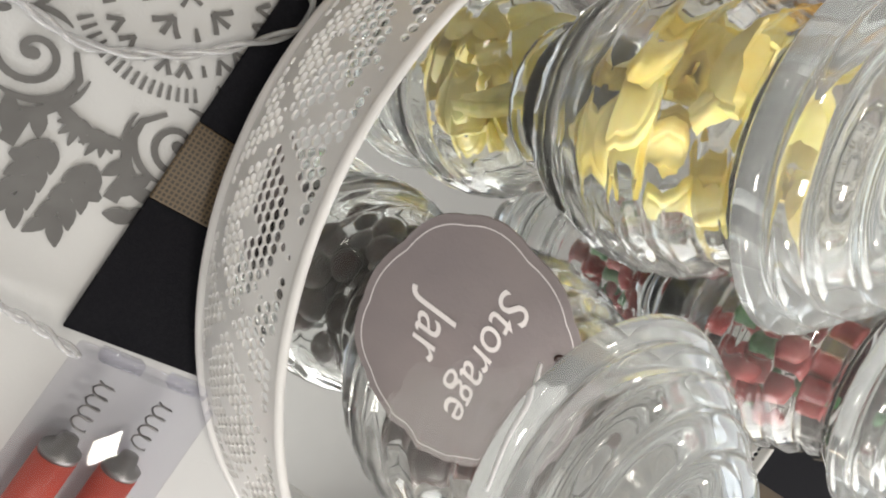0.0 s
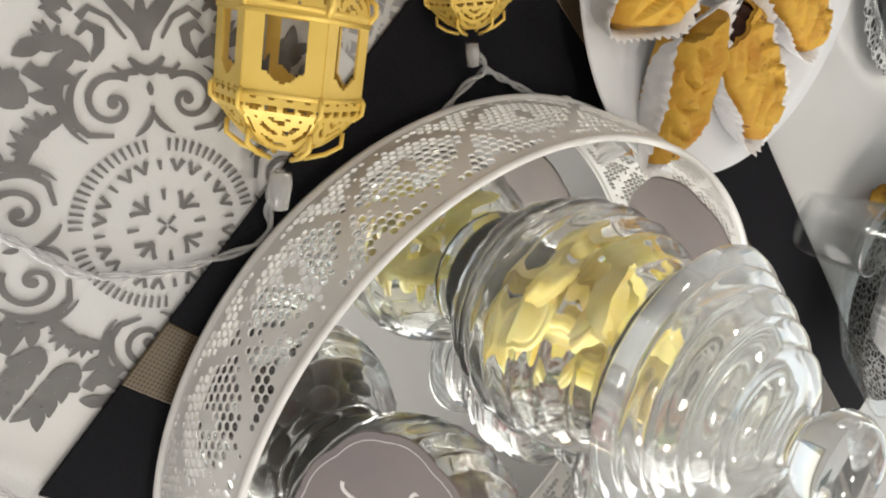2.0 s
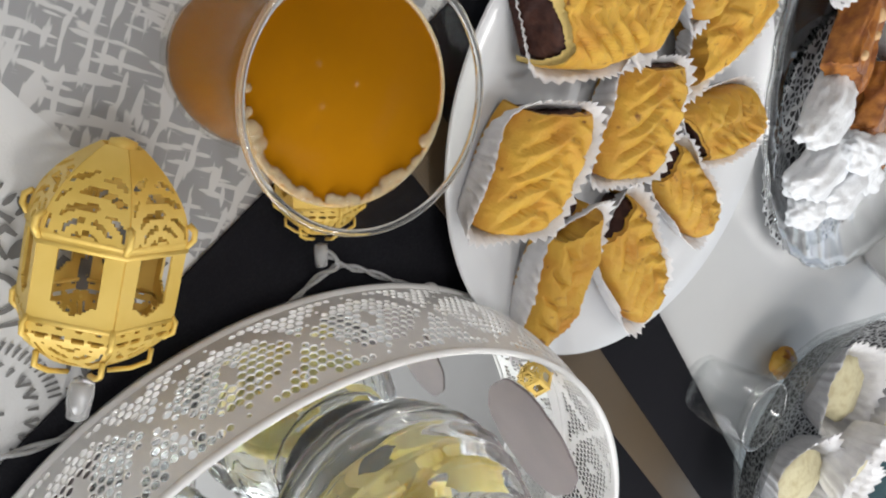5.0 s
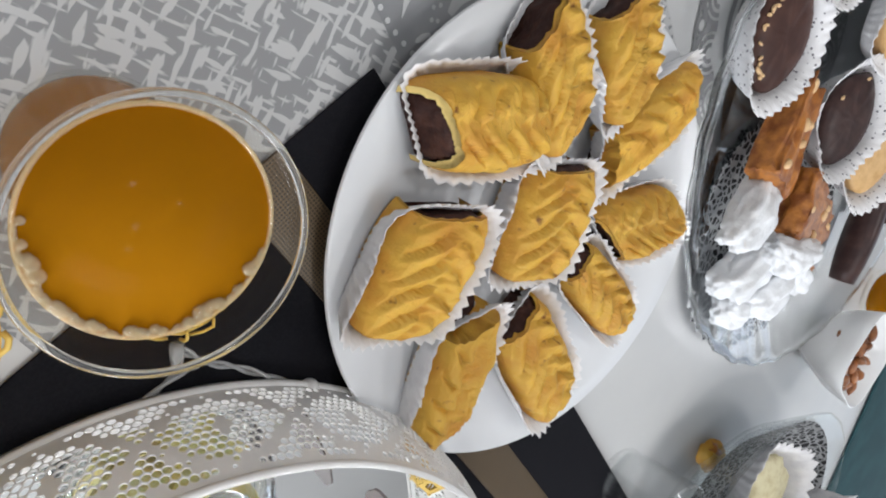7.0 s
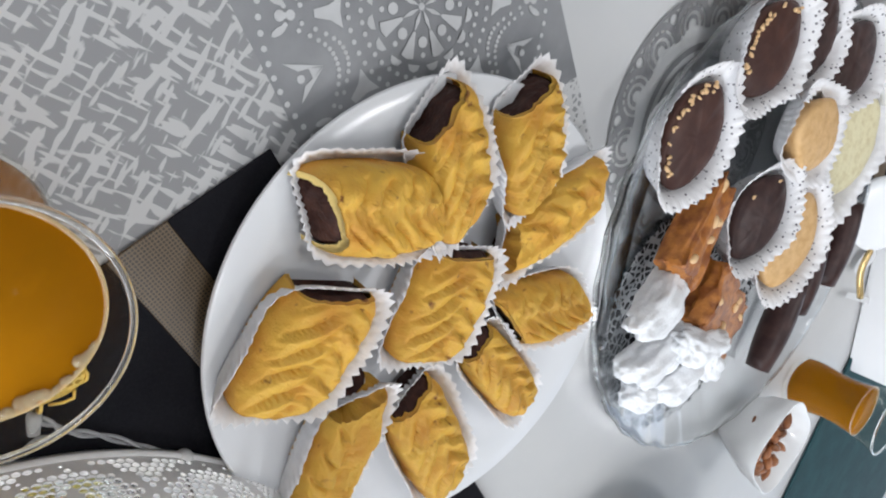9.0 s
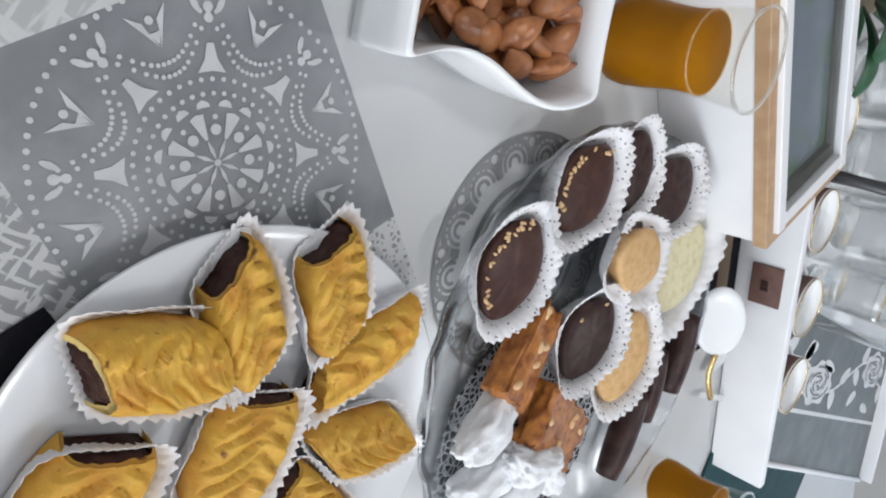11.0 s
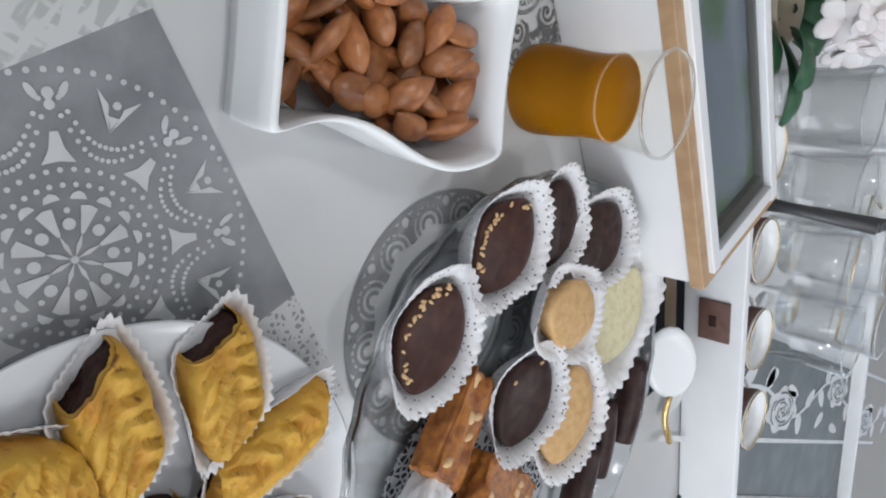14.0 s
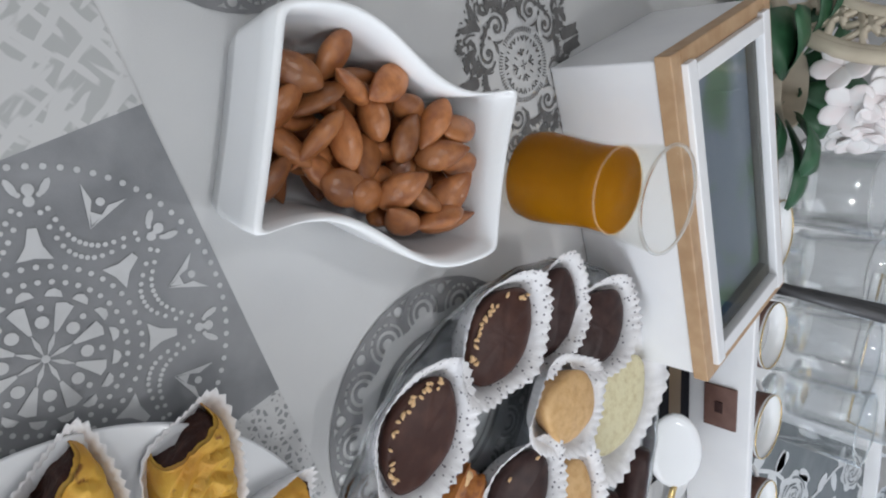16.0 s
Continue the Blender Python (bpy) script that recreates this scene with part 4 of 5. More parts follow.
# ---- tea glasses ----
def glass_profile():
    out = [(0, 0), (0.021, 0), (0.0250, 0.002), (0.0282, 0.009), (0.0290, 0.018), (0.0280, 0.032), (0.0262, 0.046), (0.0262, 0.058), (0.0285, 0.074), (0.0318, 0.088), (0.0347, 0.0985), (0.0352, 0.0995)]
    inn = [(0.0338, 0.0992), (0.0304, 0.088), (0.0271, 0.074), (0.0248, 0.058), (0.0248, 0.046), (0.0266, 0.032), (0.0276, 0.018), (0.0266, 0.010), (0.021, 0.006), (0, 0.0055)]
    return out, inn


def tea_glass(m, level, label, k=1.0, flare=1.0):
    g = thing("tea_glass", m, label, "tea glass", "tea glasses")
    out, inn = ([(r * (1 + (flare - 1) * max(0, z - 0.05) / 0.05), z) for r, z in p] for p in glass_profile())
    no_shadow(part("glass", lathe([(r * k, z * k) for r, z in out + inn], 64), SIDEGLASS, g, "clear waisted glass"))
    no_shadow(part("rim", tube([(0.0345 * k * flare * math.cos(q), 0.0345 * k * flare * math.sin(q), 0.0992 * k) for q in [2 * math.pi * i / 72 for i in range(72)]], 0.0011, 8, None, True), GLASS, g, "rounded clear glass rim"))
    fluid = [(0, 0.0057)] + [(max(0, r - 0.00015), z + 0.0001) for r, z in inn[::-1] if r > 0 and z < level]
    top = [p for p in inn if p[1] >= level][-1]
    below = [p for p in inn if p[1] < level][0]
    t = (level - below[1]) / (top[1] - below[1])
    fluid += [(below[0] + t * (top[0] - below[0]) - 0.00015, level), (0, level)]
    edge = fluid[-2][0]
    no_shadow(part("meniscus", tube([(edge * k * math.cos(q), edge * k * math.sin(q), level * k) for q in [2 * math.pi * i / 72 for i in range(72)]], 0.0007, 6, None, True), TEAEDGE, g, "pale line at the tea's edge"))
    no_shadow(part("tea", lathe([(r * k, z * k) for r, z in fluid], 64), TEA, g, "amber tea"))
    return g


def edge_glints(parent, r, z, start, sweep, count, seed):
    """A fringe of fine pale blobs where tea meets glass, standing in for lacy reflections."""
    rng = random.Random(seed)
    bm = bmesh.new()
    for k in range(count):
        q = math.radians(start + sweep * (k + rng.uniform(-0.3, 0.3)) / count)
        s = rng.uniform(0.0005, 0.0015) * (1.6 if rng.random() < 0.15 else 1)
        merge(bm, blob(s, s, s * 0.6, 2), pose((r - s * rng.uniform(0.6, 1.6)) * math.cos(q), (r - s * rng.uniform(0.6, 1.6)) * math.sin(q), z))
    ob = part("glint_fringe", bm, TEAEDGE, parent, "fine pale blobs standing in for reflections at the tea's edge")
    tagged(ob, "fine pale blobs standing in for reflections at the tea's edge", kind="stuff")


edge_glints(tea_glass(pose(-0.1525, 0.1045, 0.0004), 0.0875, "waisted clear glass filled with amber tea"), 0.0302, 0.0877, -75, 170, 90, 5)
tea_glass(pose(-0.5520, 0.4280, 0.0030) @ Matrix.Rotation(radians(5), 4, Vector((-0.707, 0.707, 0))), 0.069, "waisted clear glass of amber tea beside the bowl", 1.13, 0.84)
tea_glass(pose(-0.288, 0.855, 0.0004), 0.075, "waisted clear glass of amber tea beside the small bowl")

# ---- plate of cakes ----
plate = thing("dinner_plate", pose(-0.192, 0.3195, 0), "large round white porcelain plate", "plate")
part("plate_body", lathe([(0, 0.003), (0.075, 0.003), (0.078, 0.0015), (0.082, 0.003), (0.11, 0.009), (0.128, 0.0165), (0.1295, 0.018), (0.128, 0.0192), (0.108, 0.0125), (0.088, 0.0068), (0.08, 0.006), (0, 0.006)], 128), PLATEWHITE, plate)


def cake_section(L, W, H, slant, u, seed, nv=40):
    """One slice outline of a lozenge cake, from one foot over the veined top to the other."""
    w = W * (1 - 0.20 * abs(u) ** 3)
    row = [(u * L - slant * H, -w * 0.93, 0.0)]
    for j in range(nv + 1):
        phi = -math.pi / 2 + math.pi * j / nv
        sn, cs = math.sin(phi), max(0.0, math.cos(phi))
        v = math.copysign(abs(sn) ** 0.66, sn)
        z = H * (0.3 + 0.7 * cs ** 0.5 * (1 - 0.14 * abs(u) ** 3))
        # slanting folds either side of a wandering midrib, each lapping over the next
        rib = v - 0.18 * noise.noise(Vector((u * 1.6, seed, 1))) - 0.1
        ph = (u * 2.3 - abs(rib) * 1.25 - 0.3 * v * v + 0.37 * seed + (0.35 if rib > 0 else 0) + 0.2 * noise.noise(Vector((u * 2, v * 2, seed)))) % 1.0
        lip = 0.7 * max(0, 1 - ph / 0.8) ** 1.3
        fold = math.exp(-((ph - 0.88) / 0.07) ** 2) - lip
        reach = min(1, 0.2 + abs(rib) * 3) * max(0, 1 - (abs(v) / 0.9) ** 4)
        z -= 0.0058 * fold * reach * (1 - 0.85 * abs(u) ** 6)
        z -= 0.0022 * math.exp(-(rib / 0.1) ** 2) * (1 - u * u)
        z -= 0.004 * max(0, noise.noise(Vector((u * 12, v * 9, seed)))) ** 2
        z += 0.0020 * noise.noise(Vector((u * 2.0 + seed, v * 2.4, seed * 2.3)))
        y = v * w + 0.0016 * noise.noise(Vector((u * 4, seed, v)))
        row.append((u * L - slant * (H - z) + 0.0008 * noise.noise(Vector((v * 3, seed, u * 3))), y, max(z, 0.001)))
    row.append((u * L - slant * H, w * 0.93, 0.0))
    return row


def cake(m, L, W, H, skew, slant, seed, label, cut=False, low=1.0):
    """A slice of filled cake: veined golden crust, cocoa shown at both sliced ends, and its paper case."""
    c = thing("leaf_cake", m, label, "cake", "leaf cakes on the plate")
    nu = 64
    bm = bmesh.new()
    rows = [[bm.verts.new((x + skew * y, y, z)) for x, y, z in cake_section(L, W, H, slant, -1 + 2 * i / nu, seed)] for i in range(nu + 1)]
    for a, b in zip(rows, rows[1:]):
        for j in range(len(a) - 1):
            bm.faces.new((a[j], b[j], b[j + 1], a[j + 1]))
    core = bmesh.new()
    outer_rings = []
    for e, row in ((-1, rows[0]), (1, rows[-1])):
        inner, layers = [], []
        for k, v in enumerate(row):
            rag = noise.noise(Vector((k * 0.35, seed, e)))
            q = (0.84 + 0.08 * rag) if cut and e < 0 else (0.90 + 0.03 * rag) if e < 0 else 0.4
            inner.append(bm.verts.new((v.co.x + 0.0006 * e + 0.0006 * rag, v.co.y * q, v.co.z * q)))
        for k in range(len(row) - 1):
            f = bm.faces.new((row[k], row[k + 1], inner[k + 1], inner[k]) if e > 0 else (row[k + 1], row[k], inner[k], inner[k + 1]))
            f.material_index = 1
        for g, q in enumerate((1.03, 0.82, 0.6, 0.38, 0.16)):
            ring = []
            for k, v in enumerate(inner):
                p = Vector((v.co.x, v.co.y * q, 0.15 * H + (v.co.z - 0.15 * H) * q))
                lump = noise.noise(Vector((p.y * 260, p.z * 260, seed + e)))
                foot = (inner[0].co.x + (inner[len(inner) // 2].co.x - inner[0].co.x) * p.z / H)
                px = p.x if g == 0 else foot + (v.co.x - foot) * 0.3 + skew * (p.y - 0) * 0.7
                ring.append(core.verts.new((px + e * (0.0004 if g == 0 else 0.0012 + 0.0014 * lump) - (e * 0.003 if g == 0 else 0), p.y, max(0.0006, p.z))))
            layers.append(ring)
        for r0, r1 in zip(layers, layers[1:]):
            for k in range(len(r0)):
                core.faces.new((r0[k], r0[(k + 1) % len(r0)], r1[(k + 1) % len(r0)], r1[k]))
        core.faces.new(layers[-1])
        outer_rings.append(layers[0])
    for k in range(len(outer_rings[0])):
        n = (k + 1) % len(outer_rings[0])
        core.faces.new((outer_rings[0][k], outer_rings[0][n], outer_rings[1][n], outer_rings[1][k]))
    bmesh.ops.recalc_face_normals(core, faces=core.faces[:])
    part("sponge", bm, [CAKE, CAKECUT if cut else CAKE], c, "golden sponge with pressed leaf veins", pose(0, 0, 0.0015))
    part("filling", core, COCOA, c, "dark cocoa filling", pose(0, 0, 0.0015))
    paper_case(c, L * (1.12 if cut else 1.10), W * 1.14, H * (0.6 if cut else 0.74), 0.75, seed, PAPER, 1.12, 44, 0.022, skew, low)
    return c


def paper_case(parent, L, W, H, square, seed, material, flare=1.16, pleats=46, amp=0.03, skew=0.0, low=1.0):
    """A pleated case with a jagged edge, open on top; low presses down its side towards -x."""
    bm = bmesh.new()
    n = pleats * 4
    rings = []
    for k, (s, z) in enumerate(((0.74, 0.0006), (0.80, 0.0015), (0.93, H * 0.4), (1.02, H * 0.75), (flare, H))):
        ring = []
        for i in range(n):
            a = 2 * math.pi * i / n
            ca, sa = math.cos(a), math.sin(a)
            p = 2.0 + 4 * square
            r = 1 / ((abs(ca) ** p + abs(sa) ** p) ** (1 / p))
            if square < 0.3:
                r *= 1 - 0.10 * (1 - square) * abs(math.sin(2 * a)) ** 1.5
            pl = 1 + amp * (0.3 + k / 4) * math.cos(pleats * a) + 0.03 * (k / 4) * noise.noise(Vector((ca * 2, sa * 2, seed + k * 0.2)))
            zz = z + (0.0010 * math.cos(pleats * a) + 0.0012 * noise.noise(Vector((ca * 14, sa * 14, seed))) + 0.005 * noise.noise(Vector((ca * 1.6, sa * 1.6, seed * 1.3))) * 1.0 if k == 4 else 0)
            press = 1 - (1 - low) * min(1, max(0, -ca * 1.6 - 0.3)) * (k > 1)
            y = W * r * sa * s * pl
            ring.append(bm.verts.new((L * r * ca * s * pl * (1 + 0.25 * (1 - press)) + skew * y, y, max(zz * press, 0.0005))))
        rings.append(ring)
    bm.faces.new(rings[0][::-1])
    for a, b in zip(rings, rings[1:]):
        for i in range(n):
            bm.faces.new((a[i], a[(i + 1) % n], b[(i + 1) % n], b[i]))
    ob = part("paper_case", bm, material, parent, "pleated white paper case", None, True)
    md = ob.modifiers.new("thickness", "SOLIDIFY")
    md.thickness, md.offset = 0.0003, 0
    return ob


def along(a, b, z, tilt=0.0, lean=0.0):
    """A pose at the middle of a-b, with x from a to b."""
    a, b = Vector((*a, 0)), Vector((*b, 0))
    d = b - a
    c = (a + b) / 2
    return pose(c.x, c.y, z, 0, 0, math.degrees(math.atan2(d.y, d.x))) @ pose(0, 0, 0, lean, tilt, 0)


CAKES = (  # middle in plan, turn, half length, half width, skew, height of the base, height, tilt, slant of the sliced ends
    (-0.2262, 0.2392, 118, 0.0275, 0.0215, -0.30, 0.0120, 0.031, 4, 0.26),
    (-0.2610, 0.2650, 52, 0.0262, 0.0185, -0.65, 0.0105, 0.030, 0, 0.08),
    (-0.2918, 0.3063, 43, 0.0262, 0.0178, -0.55, 0.0100, 0.028, 0, 0.12),
    (-0.2710, 0.3490, 327, 0.0345, 0.0165, 0.55, 0.0085, 0.026, 0, 0.02),
    (-0.1985, 0.3058, 9, 0.0280, 0.0240, -0.22, 0.0080, 0.029, 0, 0.10),
    (-0.2233, 0.3855, 126, 0.0292, 0.0213, -0.60, 0.0085, 0.024, 0, 0.06),
    (-0.1545, 0.2395, -2, 0.0280, 0.0232, -0.35, 0.0110, 0.032, 0, 0.10),
    (-0.1765, 0.3792, 71, 0.0331, 0.0157, -0.13, 0.0080, 0.023, 0, 0.00),
    (-0.1078, 0.2898, 190, 0.0310, 0.0160, -0.70, 0.0105, 0.027, -4, -0.06),
    (-0.1275, 0.3488, 57, 0.0350, 0.0193, -0.27, 0.0080, 0.028, 0, 0.08),
)
for _i, (x, y, turn, L, W, skew, z, H, tilt, slant) in enumerate(CAKES):
    cake(pose(x, y, z, 0, tilt, turn), L, W, H, skew, slant, _i * 1.7 + 1, "cut leaf cake showing cocoa cream in a paper case" if _i == 0 else "golden leaf-veined cake in a pleated white paper case", _i == 0, (0.6, 0.5, 0.5)[_i] if _i < 3 else 1.0)

# ---- platter of chocolates ----
PX, PY = -0.353, 0.572
platter = thing("glass_platter", pose(PX, PY, 0.001), "large pressed clear glass platter", "platter")
part("platter_body", lathe([(0, 0.002), (0.13, 0.002), (0.135, 0.004), (0.16, 0.009), (0.18, 0.019), (0.186, 0.0235), (0.187, 0.0248), (0.185, 0.0252), (0.178, 0.022), (0.158, 0.0125), (0.133, 0.0075), (0, 0.0065)], 128, 32, 0.006), FROST, platter, "pressed glass dish").visible_shadow = False
part("platter_rim", tube([(0.1855 * (1 + 0.006 * math.cos(32 * a)) * math.cos(a), 0.1855 * (1 + 0.006 * math.cos(32 * a)) * math.sin(a), 0.0252) for a in [2 * math.pi * i / 256 for i in range(256)]], 0.0013, 6, None, True), GLASS, platter, "scalloped clear rim").visible_shadow = False
bm = lathe([(0, 0), (0.092, 0), (0.097, 0.001), (0.097, 0.0018), (0.092, 0.001), (0, 0.001)], 120, 40, 0.02)
tagged(obj("lace_doily", bm, LACEBLACK, pose(-0.270, 0.560, 0.0088)), "black and white lace doily on the glass platter", "doily")


def sweet(a, b, z, W, H, material, label, nuts=0, seed=0, tilt=0, lean=0, square=0.0, case=SPECK, rise=0.98):
    d = (Vector(b) - Vector(a)).length / 2
    s = thing("chocolate_sweet", along(a, b, z, tilt, lean), label, "sweet", "sweets on the glass platter")
    bm = bmesh.new()
    n = 48
    rings = []
    for k, (q, h) in enumerate(((0.8, 0.002), (0.93, H * 0.55), (0.95, H * 0.72), (0.86, H * 0.77), (0.7, H * 0.8), (0.5, H * 0.82), (0.3, H * 0.83), (0.12, H * 0.835), (0.02, H * 0.837))):
        ring = []
        for i in range(n):
            t = 2 * math.pi * i / n
            x, y = math.cos(t), math.sin(t)
            if square < 0.5:
                y *= 1 - 0.25 * x * x
            ripple = 0.0005 * math.sin(x * d * q * 900 + y * q * 5) if k >= 3 else 0
            ring.append(bm.verts.new((d * 0.9 * q * x, W * 0.9 * q * y, h + ripple * q + 0.0006 * noise.noise(Vector((x * 3 * q, y * 3 * q, seed))))))
        rings.append(ring)
    for r0, r1 in zip(rings, rings[1:]):
        for i in range(n):
            bm.faces.new((r0[i], r0[(i + 1) % n], r1[(i + 1) % n], r1[i]))
    bm.faces.new(rings[-1])
    bm.faces.new(rings[0][::-1])
    part("filling", bm, material, s)
    if case:
        paper_case(s, d * 0.98, W * 1.04, H * rise, square, seed, case, 1.22, 38, 0.012)
    rng = random.Random(seed * 7 + 1)
    for k in range(nuts):
        t = rng.uniform(3.1, 5.9)
        q = rng.uniform(0.8, 0.97)
        part("nut_crumb", blob(rng.uniform(0.0013, 0.0027), rng.uniform(0.001, 0.0017), 0.0012, 1, 0.4, k), NUT, s, "", pose(d * 0.85 * q * math.cos(t), W * 0.8 * q * math.sin(t), H * 0.83, rng.uniform(0, 90), 0, rng.uniform(0, 180)))
    return s


OV = "milk chocolate oval with nut crumbs in a lace paper case"
sweet((-0.404, 0.418), (-0.320, 0.427), 0.014, 0.030, 0.026, CHOC, OV, 30, 1, 0, 6)
sweet((-0.479, 0.448), (-0.397, 0.440), 0.018, 0.029, 0.028, CHOC, OV, 26, 2, 0, 8)
sweet((-0.513, 0.476), (-0.441, 0.498), 0.018, 0.025, 0.026, DARKCHOC, "dark chocolate oval in a lace paper case", 0, 3, 0, 10)
sweet((-0.529, 0.549), (-0.451, 0.537), 0.021, 0.028, 0.028, DARKCHOC, "dark chocolate oval in a lace paper case", 0, 4, 0, 14)
sweet((-0.457, 0.524), (-0.397, 0.540), 0.032, 0.035, 0.024, BEIGE, "round beige nougat sweet in a paper case", 0, 5, 0, 0, 0.3, PAPER, 0.72)
sweet((-0.505, 0.612), (-0.403, 0.606), 0.018, 0.036, 0.034, IVORY, "ivory coconut biscuit in a paper case", 0, 6, 0, 8, 0.4, PAPER, 0.8)
sweet((-0.396, 0.537), (-0.314, 0.530), 0.022, 0.027, 0.028, DARKCHOC, "dark chocolate oval topped with a nut", 2, 7, 0, 14)
sweet((-0.408, 0.584), (-0.318, 0.604), 0.020, 0.030, 0.034, BEIGE, "beige nougat oval in a speckled lace case", 0, 8, 0, 16, 0.0, SPECK, 0.9)


def brittle(m, sx, sy, sz, seed):
    s = thing("nut_brittle", m, "rough caramel brittle with whole nuts", "brittle", "caramel brittles")
    bm = slab(sx, sy, sz, 0.003, None, (0, 0, 0), 2)
    bmesh.ops.subdivide_edges(bm, edges=bm.edges[:], cuts=6, use_grid_fill=True)
    for v in bm.verts:
        v.co += Vector((1, 1, 1)) * (0.0040 * noise.noise(v.co * 130 + Vector((seed, 0, 0))) + 0.0022 * noise.noise(v.co * 380 + Vector((0, seed, 0))))
        v.co.z = max(0, v.co.z)
    part("caramel", bm, CARAMEL, s)
    rng = random.Random(seed)
    for k in range(6):
        part("nut", blob(0.005, 0.0032, 0.0028, 2, 0.2, k), NUT, s, "", pose(rng.uniform(-0.42, 0.42) * sx, rng.uniform(-0.42, 0.42) * sy, sz, 0, 0, rng.uniform(0, 180)))
    return s


brittle(pose(-0.318, 0.474, 0.022, 6, 10, 172), 0.074, 0.036, 0.022, 2)
brittle(pose(-0.282, 0.553, 0.024, -8, 10, 84), 0.092, 0.050, 0.020, 5)


def sugar_cake(m, L, seed):
    bm = bmesh.new()
    bmesh.ops.create_icosphere(bm, subdivisions=5, radius=1)
    for v in bm.verts:
        p = v.co.copy()
        q = max(abs(p.x), abs(p.y), abs(p.z))
        p = p.lerp(p / q * 0.86, 0.25)
        k = 1 + 0.2 * noise.noise(p * 1.9 + Vector((seed, 0, 0))) + 0.10 * noise.noise(p * 4 + Vector((0, seed, 0))) + 0.045 * noise.noise(p * 11)
        v.co = Vector((p.x * L, (p.y * 0.5 + 0.22 * p.x * p.x) * L, max(-0.5, p.z) * 0.5 * L)) * k
    return tagged(obj("sugar_crescent", bm, SUGAR, m), "crescent biscuit thickly dusted with icing sugar", "biscuit", "sugared crescents")


for _k, (_m, _l) in enumerate((
        (pose(-0.262, 0.474, 0.036, 0, 8, 160), 0.032), (pose(-0.232, 0.508, 0.032, 6, 0, 150), 0.034), (pose(-0.226, 0.552, 0.030, 0, 8, 140), 0.036),
        (pose(-0.252, 0.530, 0.046, 20, 0, 110), 0.030), (pose(-0.205, 0.535, 0.024, 0, 12, 120), 0.030), (pose(-0.250, 0.585, 0.028, 10, 0, 60), 0.028))):
    sugar_cake(_m, _l, _k + 1)


def choc_finger(a, b, z, r):
    a, b = Vector((*a, z)), Vector((*b, z))
    pts = [a.lerp(b, k / 8) for k in range(9)]
    bm = tube(pts, lambda t: r * (0.75 + 0.25 * math.sin(math.pi * min(1, max(0, t)))), 14)
    return tagged(obj("chocolate_finger", bm, DARKCHOC), "dark chocolate coated finger biscuit", "biscuit", "chocolate fingers")


choc_finger((-0.440, 0.690), (-0.368, 0.722), 0.030, 0.014)
choc_finger((-0.352, 0.672), (-0.268, 0.690), 0.028, 0.014)
choc_finger((-0.392, 0.668), (-0.330, 0.700), 0.030, 0.012)


# ---- almond bowl ----
def square_bowl(m):
    """A white wavy-sided square bowl; its corners are drawn out."""
    b = thing("square_bowl", m, "white porcelain square bowl with wavy rim", "bowl")
    bm = bmesh.new()
    n = 36
    corners = [Vector((-0.077, -0.0475, 0)), Vector((-0.077, 0.0475, 0)), Vector((0.073, 0.0455, 0)), Vector((0.073, -0.0455, 0))]

    def outline(s, h, inset):
        pts = []
        for k in range(4):
            p, q = corners[k], corners[(k + 1) % 4]
            nrm = Vector((-(q - p).y, (q - p).x, 0)).normalized()
            for i in range(n):
                t = i / n
                wave = 0.0098 * math.sin(2 * math.pi * t) * (s ** 2) if k % 2 else -0.0012 * math.sin(math.pi * t)
                pts.append(((p.lerp(q, t)) + nrm * wave) * s)
        for _ in range(3):
            pts = [(pts[i - 1] + 2 * pts[i] + pts[(i + 1) % len(pts)]) / 4 for i in range(len(pts))]
        ring = []
        for v in pts:
            d = v.normalized()
            tip = 0.004 * (v.length / 0.08) ** 2 if h > 0.05 else 0
            ring.append(bm.verts.new((v.x - d.x * inset, v.y - d.y * inset, h + tip)))
        return ring
    rings = [outline(0.80, 0.0005, 0), outline(0.85, 0.002, 0), outline(0.92, 0.02, 0), outline(0.985, 0.050, 0), outline(1.0, 0.0585, 0), outline(1.0, 0.0600, 0.0012), outline(0.995, 0.0595, 0.0036), outline(0.97, 0.050, 0.0045), outline(0.90, 0.02, 0.0045), outline(0.82, 0.006, 0.0045)]
    count = len(rings[0])
    for a, c in zip(rings, rings[1:]):
        for i in range(count):
            bm.faces.new((a[i], a[(i + 1) % count], c[(i + 1) % count], c[i]))
    bm.faces.new(rings[0][::-1])
    bm.faces.new(rings[-1])
    bmesh.ops.recalc_face_normals(bm, faces=bm.faces[:])
    part("bowl_body", bm, PORCELAIN, b)
    return b


BOWL = basis(Vector((-0.4735, 0.2895, 0.0002)), (-0.0645, 0.1245, 0), (-0.1245, -0.0645, 0))
square_bowl(BOWL)


